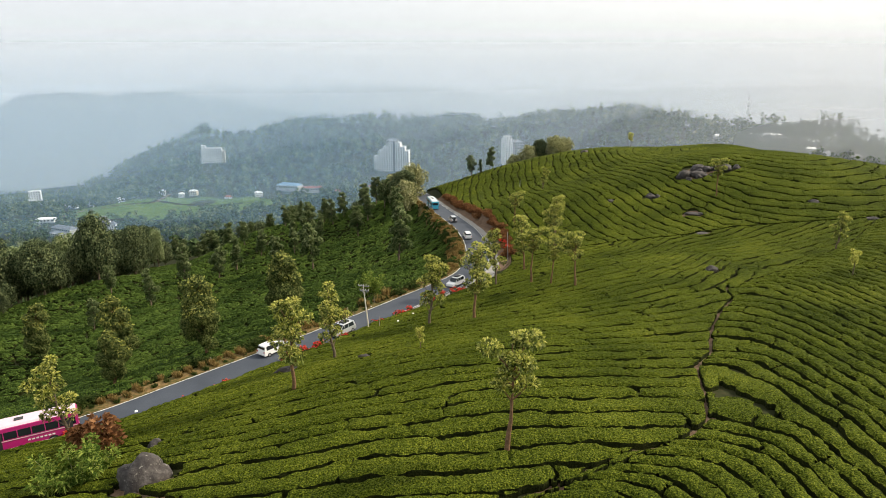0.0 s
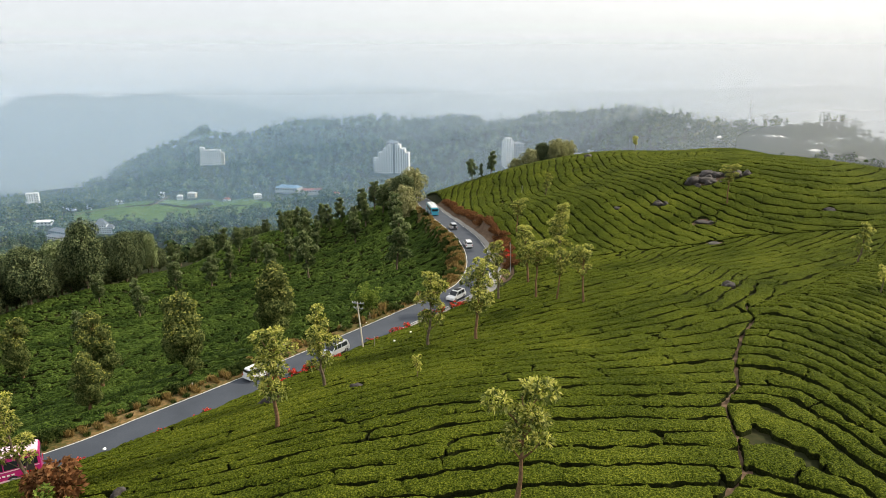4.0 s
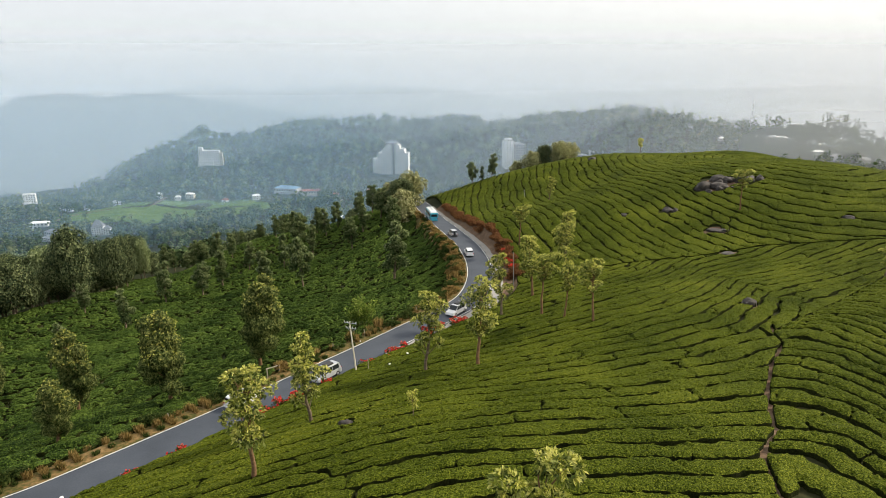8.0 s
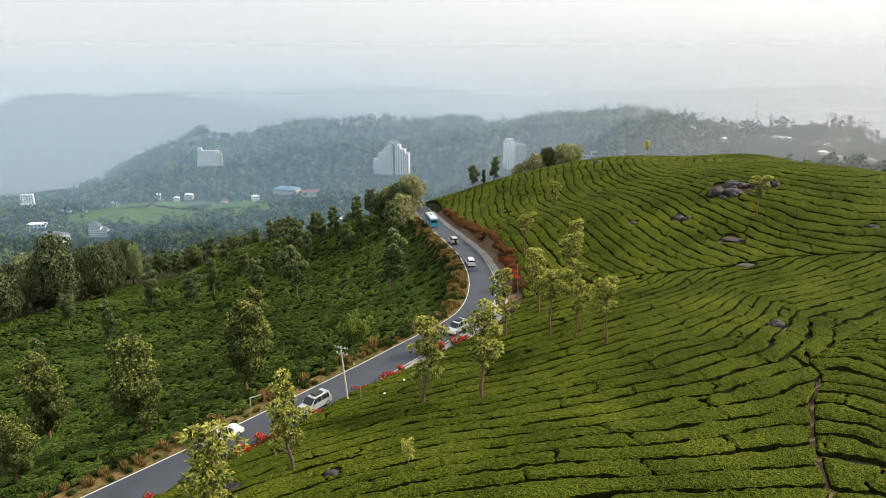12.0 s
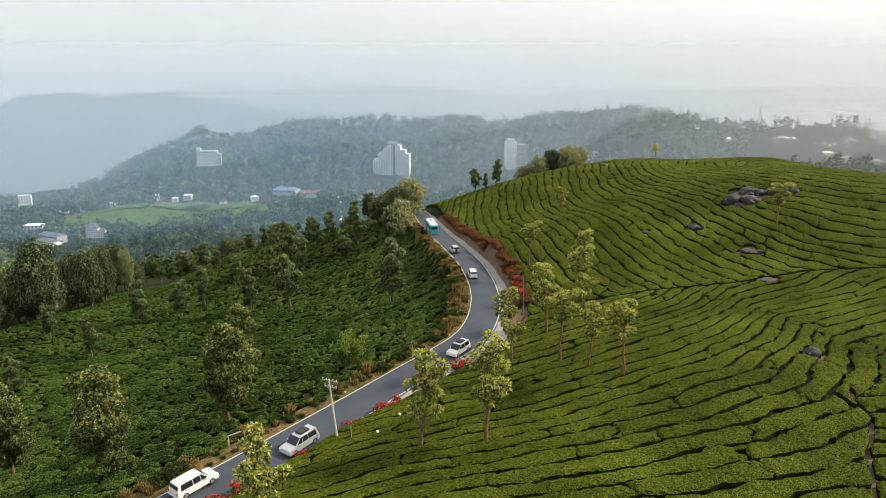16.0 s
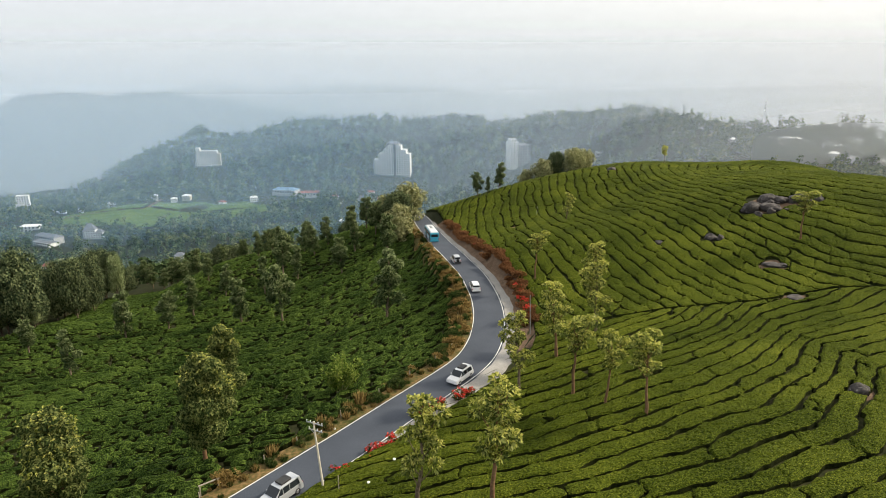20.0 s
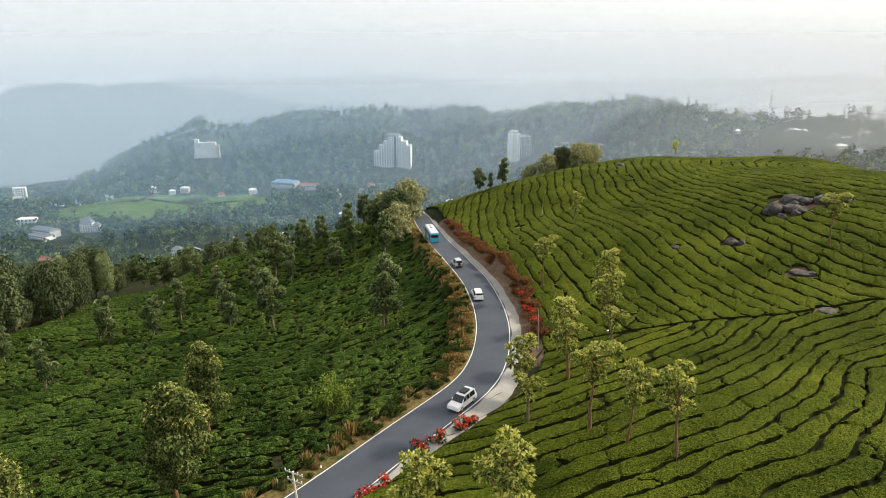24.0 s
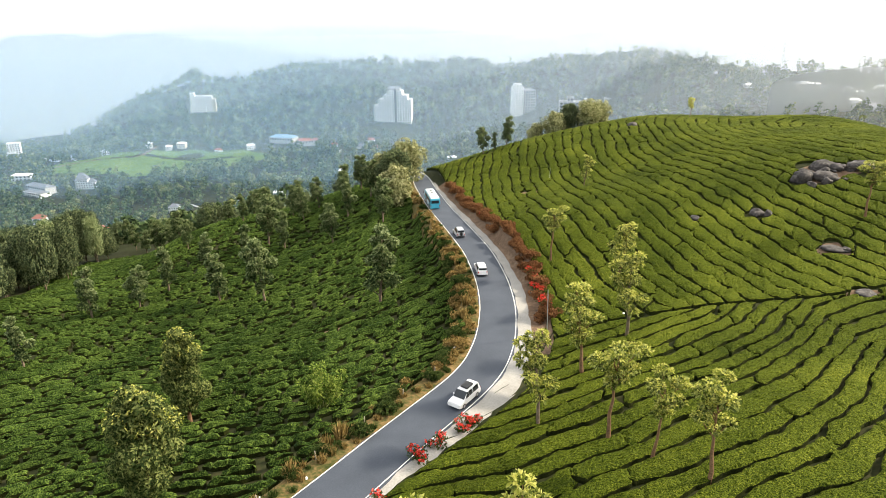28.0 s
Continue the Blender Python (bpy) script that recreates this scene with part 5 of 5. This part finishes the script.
def bus(y, d, away, paint, roof_paint, long, label, lettered):
    x, yy, z, turn = on_road(y, d)
    b = root("bus", x, yy, z, turn + (0 if away else 180), label, "bus")
    h, w, L = 3.15, 2.5, long
    hull(b, "body", paint, [(-L / 2, 0.45), (L / 2, 0.45), (L / 2 + 0.12, 1.2), (L / 2 - 0.05, 2.75), (L / 2 - 0.2, 2.95), (-L / 2 + 0.1, 2.95), (-L / 2, 2.7)], w, 0.10, 1.5, 0.07)
    hull(b, "roof", roof_paint, [(-L / 2 + 0.1, 2.9), (L / 2 - 0.2, 2.9), (L / 2 - 0.5, h), (-L / 2 + 0.3, h)], w - 0.22, 0.25, 2.92, 0.06)
    for s in (-1, 1):
        slab(b, "window_band", CAR_GLASS, -0.1, s * (w / 2 - 0.045), 2.12, L - 0.7, 0.06, 0.80, 0.02)
        n = int(L / 1.15)
        for k in range(n):
            slab(b, "window_pillar", paint if lettered else roof_paint, -L / 2 + 0.6 + k * (L - 1.2) / (n - 1), s * (w / 2 - 0.035), 2.12, 0.09, 0.07, 0.82, 0.01)
        slab(b, "waist_stripe", roof_paint, -0.1, s * (w / 2 + 0.003), 1.58, L - 0.5, 0.02, 0.09, 0.005)
        slab(b, "skirt_stripe", roof_paint, -0.1, s * (w / 2 + 0.003), 0.62, L - 0.6, 0.02, 0.16, 0.005)
        for wx in (-L / 2 + 2.4, L / 2 - 1.9):
            wheel(b, wx, s, 0.5, 0.32, w / 2)
        slab(b, "headlight", LAMP, L / 2 + 0.09, s * 0.9, 0.92, 0.08, 0.34, 0.2, 0.03)
        slab(b, "tail_light", TAIL, -L / 2 - 0.01, s * 1.05, 1.1, 0.05, 0.16, 0.4, 0.01)
        slab(b, "mirror", BLACK, L / 2 + 0.15, s * (w / 2 + 0.12), 2.15, 0.1, 0.2, 0.35, 0.02)
    slab(b, "windscreen", CAR_GLASS, L / 2 + 0.03, 0, 2.0, 0.10, w - 0.35, 1.05, 0.03)
    slab(b, "rear_window", CAR_GLASS, -L / 2 - 0.0, 0, 2.1, 0.06, w - 0.6, 0.75, 0.03)
    slab(b, "destination_board", roof_paint, L / 2 - 0.06, 0, 2.72, 0.12, 1.7, 0.24, 0.02)
    slab(b, "bumper", roof_paint, L / 2 + 0.1, 0, 0.55, 0.14, w - 0.1, 0.25, 0.04)
    slab(b, "door", BLACK, L / 2 - 3.6, w / 2 - 0.01, 1.45, 0.85, 0.05, 1.9, 0.02)
    slab(b, "door", BLACK, -L / 2 + 0.9, w / 2 - 0.01, 1.5, 0.7, 0.05, 1.7, 0.02)
    for hx in (L / 2 - 2.6, -L / 2 + 5.2):
        slab(b, "roof_hatch", BLACK, hx, 0, h + 0.02, 0.8, 0.6, 0.1, 0.03)
    if lettered:
        for k in range(7):
            slab(b, "lettering", WALL, -0.9 - k * 0.36, w / 2 + 0.006, 1.16, 0.24, 0.012, 0.17, 0.003)
        slab(b, "rear_panel", ORANGE, -L / 2 + 0.9, w / 2 + 0.004, 1.0, 0.9, 0.012, 0.7, 0.003)
    else:
        for k in range(5):
            slab(b, "lettering", WALL, 0.6 - k * 0.7, w / 2 + 0.006, 1.12, 0.42, 0.012, 0.36, 0.003)
    return b


def car(y, d, away, paint, label, kind="suv"):
    x, yy, z, turn = on_road(y, d)
    c = root("car", x, yy, z, turn + (0 if away else 180), label, "car")
    L, w, h = (4.5, 1.8, 1.75) if kind == "suv" else (4.1, 1.78, 1.9)
    hull(c, "body", paint, [(-L / 2, 0.32), (L / 2 - 0.1, 0.32), (L / 2, 0.6), (L / 2 - 0.12, 0.86), (L / 2 - 1.0, 0.98), (-L / 2 + 0.03, 1.02), (-L / 2 - 0.03, 0.7)], w, 0.06, 0.7, 0.06)
    back = -L / 2 + 0.12
    hull(c, "cabin", paint, [(-L / 2 + 0.05, 0.95), (L / 2 - 0.95, 0.95), (L / 2 - 1.75, h - 0.05), (L / 2 - 2.0, h), (back + 0.35, h), (back + 0.1, h - 0.08)], w - 0.12, 0.20, 0.98, 0.05)
    for s in (-1, 1):
        hull_side = bmesh.new()
        y0, y1 = s * (w / 2 - 0.085), s * (w / 2 - 0.225)
        pts = [(back + 0.3, y0, 1.06), (L / 2 - 1.25, y0, 1.06), (L / 2 - 1.82, y1, h - 0.14), (back + 0.38, y1, h - 0.14)]
        lo = [hull_side.verts.new(p) for p in pts]
        hi = [hull_side.verts.new((p[0], p[1] + s * 0.03, p[2])) for p in pts]
        hull_side.faces.new(lo)
        hull_side.faces.new(hi)
        for k in range(4):
            hull_side.faces.new((lo[k], lo[(k + 1) % 4], hi[(k + 1) % 4], hi[k]))
        bmesh.ops.recalc_face_normals(hull_side, faces=hull_side.faces)
        part("side_window", hull_side, CAR_GLASS, c)
        for k in (0.28, -0.55):
            bm = bmesh.new()
            rod(bm, (k, y0 + s * 0.04, 1.05), (k - 0.04, y1 + s * 0.04, h - 0.12), 0.035, 0.03, 6)
            part("door_pillar", bm, paint, c)
        for wx in (-L / 2 + 0.8, L / 2 - 0.85):
            wheel(c, wx, s, 0.33, 0.22, w / 2)
        slab(c, "headlight", LAMP, L / 2 - 0.07, s * 0.66, 0.72, 0.12, 0.3, 0.14, 0.03)
        slab(c, "tail_light", TAIL, -L / 2 - 0.0, s * 0.74, 0.85, 0.06, 0.16, 0.3, 0.02)
        slab(c, "mirror", paint, L / 2 - 1.45, s * (w / 2 + 0.06), 1.08, 0.12, 0.16, 0.12, 0.02)
    bm = bmesh.new()
    m = Matrix.Translation((L / 2 - 1.36, 0, (0.98 + h) / 2 - 0.01)) @ Matrix.Rotation(math.atan2(0.8, h - 1.03), 4, "Y").inverted() @ Matrix.Diagonal((0.03, w - 0.36, (h - 1.0) * 1.25, 1))
    bmesh.ops.create_cube(bm, size=1, matrix=m)
    part("windscreen", bm, CAR_GLASS, c)
    slab(c, "rear_window", CAR_GLASS, back + 0.04, 0, h - 0.42, 0.10, w - 0.42, 0.42, 0.03)
    slab(c, "front_bumper", paint, L / 2 - 0.03, 0, 0.45, 0.14, w - 0.15, 0.2, 0.05)
    slab(c, "rear_bumper", paint if kind != "jeep" else BLACK, -L / 2 - 0.02, 0, 0.5, 0.14, w - 0.15, 0.2, 0.05)
    if kind == "jeep":
        bm = bmesh.new()
        bmesh.ops.create_cone(bm, cap_ends=True, segments=18, radius1=0.34, radius2=0.34, depth=0.2, matrix=Matrix.Translation((-L / 2 - 0.13, 0, 1.0)) @ Matrix.Rotation(math.pi / 2, 4, "Y"))
        part("spare_wheel", bm, TYRE, c)
    if kind == "suv" and not away:
        slab(c, "roof_rack_load", BLACK, -0.5, 0, h + 0.1, 1.3, 0.95, 0.22, 0.06)
    return c


bus(55.5, 0.6, False, PINK, PINK_PALE, 10.8, "magenta bus with pale pink roof driving on the road", True)
bus(203, -1.4, True, CYAN, ROOF_PALE, 9.8, "sky-blue and white bus driving on the road", False)
car(154.6, -1.4, True, WHITE_PAINT, "white family car driving away on the curved road")
car(115, 1.5, False, WHITE_PAINT, "white family car with luggage coming round the bend")
car(87.5, 1.4, False, SILVER_PAINT, "silver family car with luggage on its roof")
car(78, -1.3, True, WHITE_PAINT, "white people carrier on the straight road")
car(177, -1.2, True, SILVER_PAINT, "pale jeep with spare wheel on its back", "jeep")


# ---- buildings in the valley and on the ridge ----
def window_mesh(w, h):
    bm = bmesh.new()
    box(bm, 0, 0, 0, w, 0.3, h)
    me = bpy.data.meshes.new("window")
    bm.to_mesh(me)
    bm.free()
    me.materials.append(DARK_GLASS)
    return me


def block(parent, x0, x1, depth, h, floors, cols, mat, zoff=0.0, y=0.0, roof=None, win=(0.45, 0.5)):
    """A storeyed block with rows of windows set into its front and ends."""
    bm = bmesh.new()
    box(bm, (x0 + x1) / 2, y, zoff + h / 2 - 3, x1 - x0, depth, h + 6)
    for k in range(1, floors + 1):
        box(bm, (x0 + x1) / 2, y, zoff + h * k / floors, x1 - x0 + 0.5, depth + 0.5, 0.35)
    part("wall", bm, mat, parent)
    fh, cw = h / floors, (x1 - x0) / cols
    me = window_mesh(cw * win[0], fh * win[1])
    for f in range(floors):
        for c in range(cols):
            wd = new("window", me)
            wd.parent = parent
            wd.location = (x0 + cw * (c + 0.5), y - depth / 2 - 0.05, zoff + fh * (f + 0.5))
    bm = bmesh.new()
    if roof:
        rh = roof[1]
        a, b, d = x0 - 0.6, x1 + 0.6, depth / 2 + 0.6
        lo = [bm.verts.new(p) for p in ((a, y - d, zoff + h), (b, y - d, zoff + h), (b, y + d, zoff + h), (a, y + d, zoff + h))]
        inset = min(d, (b - a) / 2) * 0.75
        hi = [bm.verts.new((a + inset, y, zoff + h + rh)), bm.verts.new((b - inset, y, zoff + h + rh))]
        for f in ((lo[0], lo[1], hi[1], hi[0]), (lo[2], lo[3], hi[0], hi[1]), (lo[1], lo[2], hi[1]), (lo[3], lo[0], hi[0]), tuple(lo[::-1])):
            bm.faces.new(f)
        part("roof", bm, roof[0], parent)
    else:
        for sx in (x0 + 0.2, x1 - 0.2):
            box(bm, sx, y, zoff + h + 0.5, 0.4, depth, 1.0)
        for sy in (-1, 1):
            box(bm, (x0 + x1) / 2, y + sy * (depth / 2 - 0.2), zoff + h + 0.5, x1 - x0, 0.4, 1.0)
        part("parapet", bm, mat, parent)


def site(name, x, y, turn, label, category="building", lift=0.0):
    return root(name, x, y, height(x, y) + lift, turn, label, category)


b = site("hotel", -80, 1012, -6, "tall white stepped hotel with a dark glazed centre strip", lift=-4)
for k, (x0, x1, fl) in enumerate(((-30, -22, 8), (-22, -14, 11), (-14, -6, 13), (-6, 2, 15))):
    block(b, x0, x1, 16, fl * 3.2, fl, 2, WALL, win=(0.5, 0.5))
block(b, 2, 6, 17, 15.6 * 3.2, 15, 1, WALL_GREY, win=(0.8, 0.8))
for x0, x1, fl in ((6, 14, 15), (14, 22, 13), (22, 28, 11)):
    block(b, x0, x1, 16, fl * 3.2, fl, 2, WALL, win=(0.5, 0.5))
block(b, -10, 10, 12, 4, 1, 3, WALL_GREY, zoff=47.5, y=3, roof=(ROOF_GREY, 3))
b = site("hotel", -410, 1100, 12, "white hillside hotel with a stair tower and flat roof", lift=-6)
b.scale = (0.64, 0.64, 0.72)
block(b, -28, -17, 16, 48, 12, 2, WALL, win=(0.3, 0.4))
block(b, -17, 26, 18, 41, 9, 8, WALL)
block(b, -30, 10, 22, 16, 4, 8, WALL, y=-4)
block(b, 26, 34, 16, 34, 8, 2, WALL_CREAM)
b = site("hotel", 112, 960, 20, "slim white hotel tower with a balconied side wing", lift=-9)
block(b, -16, -3, 16, 46, 14, 3, WALL, win=(0.35, 0.4))
block(b, -3, 18, 18, 41, 11, 5, WALL_GREY, y=4, roof=(ROOF_GREY, 3), win=(0.6, 0.6))
block(b, -14, -5, 10, 4, 1, 2, WALL, zoff=46)
b = site("building", 187, 880, -8, "long grey unfinished concrete block with water tanks on its roof", lift=-12)
block(b, -36, 36, 18, 24, 6, 14, WALL_GREY, win=(0.6, 0.6))
block(b, -26, -18, 8, 6, 1, 2, WALL_GREY, zoff=24)
block(b, 22, 34, 10, 5, 1, 2, WALL_GREY, zoff=24)
block(b, -4, 0, 6, 4, 1, 1, WALL, zoff=24)
b = site("house", -413, 735, 15, "white gabled villa with steep dark grey roofs")
b.scale = (0.85, 0.85, 0.85)
block(b, -11, 4, 14, 12, 4, 5, WALL, roof=(ROOF_GREY, 9))
block(b, 4, 13, 10, 8, 3, 3, WALL, y=-2, roof=(ROOF_GREY, 5))
b = site("building", -452, 715, -25, "long white terraced building with grey sheet roofs")
block(b, -18, 16, 12, 9, 3, 9, WALL_GREY, roof=(ROOF_GREY, 3))
block(b, -10, 20, 12, 5, 2, 8, WALL, y=-9, roof=(ROOF_GREY, 2))
b = site("building", -641, 952, 25, "white six-storey block above the valley")
b.scale = (0.75, 0.75, 0.8)
block(b, -11, 11, 14, 26, 7, 5, WALL)
block(b, -14, 2, 12, 10, 3, 4, WALL, y=-8)
b = site("building", -515, 780, 10, "low white house with flat roof beside the field")
block(b, -12, 10, 11, 7, 2, 5, WALL, roof=(WALL, 2))
b = site("building", -238, 950, -15, "low hall with a bright blue sheet roof", lift=4)
b.scale = (0.85, 0.85, 0.7)
block(b, -22, 22, 22, 7, 1, 9, WALL_GREY, roof=(ROOF_BLUE, 5))
b = site("building", -196, 930, 10, "long low shed with a red-brown tiled roof", lift=4)
b.scale = (0.9, 0.9, 0.7)
block(b, -20, 16, 12, 5, 1, 8, WALL_CREAM, roof=(ROOF_RED, 4))

rh = np.random.RandomState(14)
for k, (x, y) in enumerate(HOUSES + HOUSES_EAST):
    w, fl = rh.uniform(3.6, 6.5), 1 + int(rh.rand() < 0.45)
    roofs = ((WALL, 2.0, "pale sheet roof"), (ROOF_GREY, 2.6, "grey sheet roof"), (ROOF_RED, 3.0, "red tiled roof"))
    rm, rhh, words = roofs[0 if rh.rand() < 0.45 else 1 + (k % 2 and k < len(HOUSES))]
    b = site("house", x, y, rh.uniform(-30, 30), f"small {'two-storey' if fl == 2 else 'single-storey'} white house with {words}", "house", lift=1.0)
    b["group"] = "houses across the valley"
    block(b, -w, w, rh.uniform(6, 9), 3.0 * fl, fl, 4, WALL if k % 4 else WALL_CREAM, roof=(rm, rhh), win=(0.32, 0.4))
for x, y, s in ((-640, 3020, 22), (-595, 3010, 15), (-190, 4560, 22)):
    b = root("temple", x, y, float(land(np.array([x]), np.array([y]))[0]) + 4, 0, "white hilltop building far off in the haze", "building")
    block(b, -s, s, 20, s * 1.1, 4, 6, WALL)

# radio mast
mast = site("radio_mast", 415, 842, 0, "tall slim lattice radio mast on the wooded ridge", "mast")
for sx, sy in ((-1, -1), (1, -1), (0, 1)):
    bm = bmesh.new()
    rod(bm, (sx * 2.2, sy * 2.2, -3), (sx * 0.6, sy * 0.6, 68), 0.35, 0.25, 6)
    part("leg", bm, STEEL, mast)
for k in range(14):
    z, f = 3 + k * 4.6, 1 - (3 + k * 4.6) / 68 * 0.73
    bm = bmesh.new()
    p = [(-2.2 * f, -2.2 * f, z), (2.2 * f, -2.2 * f, z + 2.3), (0, 2.2 * f, z)]
    for a, c in ((0, 1), (1, 2), (2, 0)):
        rod(bm, p[a], p[c], 0.16, 0.16, 4)
    part("brace", bm, STEEL, mast)
for z in (48, 54, 60):
    bm = bmesh.new()
    rod(bm, (-1.2, -1.6, z), (-1.2, -1.6, z + 3), 1.0, 1.0, 8)
    part("antenna", bm, CERAMIC, mast)
mast.scale = (0.62, 0.62, 0.72)


# ---- tea field across the valley ----
def valley_field():
    xs, ys = np.arange(-550, -225, 3.0), np.arange(755, 950, 3.0)
    x, y = np.meshgrid(xs, ys, indexing="ij")
    z = land(x, y) + 2.2 + 0.35 * np.sin(y * 0.9 + 2 * wave(x, y, 120, 51))
    inside = ((x + 385) / 152) ** 2 + ((y - 852) / (80 + 14 * wave(x, y, 90, 52))) ** 2 < 1
    track = np.minimum(line_distance(x, y, [(-520, 812), (-512, 858), (-430, 884), (-425, 935)]), line_distance(x, y, [(-425, 900), (-330, 872), (-280, 868)]))
    keep = inside & (track > 3.2)
    f = grid_faces(len(xs), len(ys))
    tagged(pack("valley_tea_field", np.stack([x.ravel(), y.ravel(), z.ravel()], 1), f[keep.ravel()[f].all(1)], VALLEY_TEA), "pale green tea field with footpaths across the valley", "tea field", kind="stuff")
    p = np.array(spline([(-520, 800), (-514, 840), (-505, 862), (-430, 884), (-426, 915), (-424, 945)], 4))
    verts = [(a + s * 2.0, b, height(a, b) + 2.0) for a, b in p for s in (-1, 1)]
    track_strip = mesh_object("field_track", verts, [(2 * k, 2 * k + 1, 2 * k + 3, 2 * k + 2) for k in range(len(p) - 1)], EARTH)
    tagged(track_strip, "bare earth track through the valley tea field", "path", kind="structure")


valley_field()
lane = spline([(-262, 470), (-232, 520), (-215, 560), (-222, 610), (-255, 640)], 5)
tagged(mesh_object("valley_lane", [(a + s * 2.2, b, height(a, b) + 1.6) for a, b in lane for s in (-1, 1)], [(2 * k, 2 * k + 1, 2 * k + 3, 2 * k + 2) for k in range(len(lane) - 1)], GRAVEL), "pale gravel lane down in the valley", "road", kind="structure")
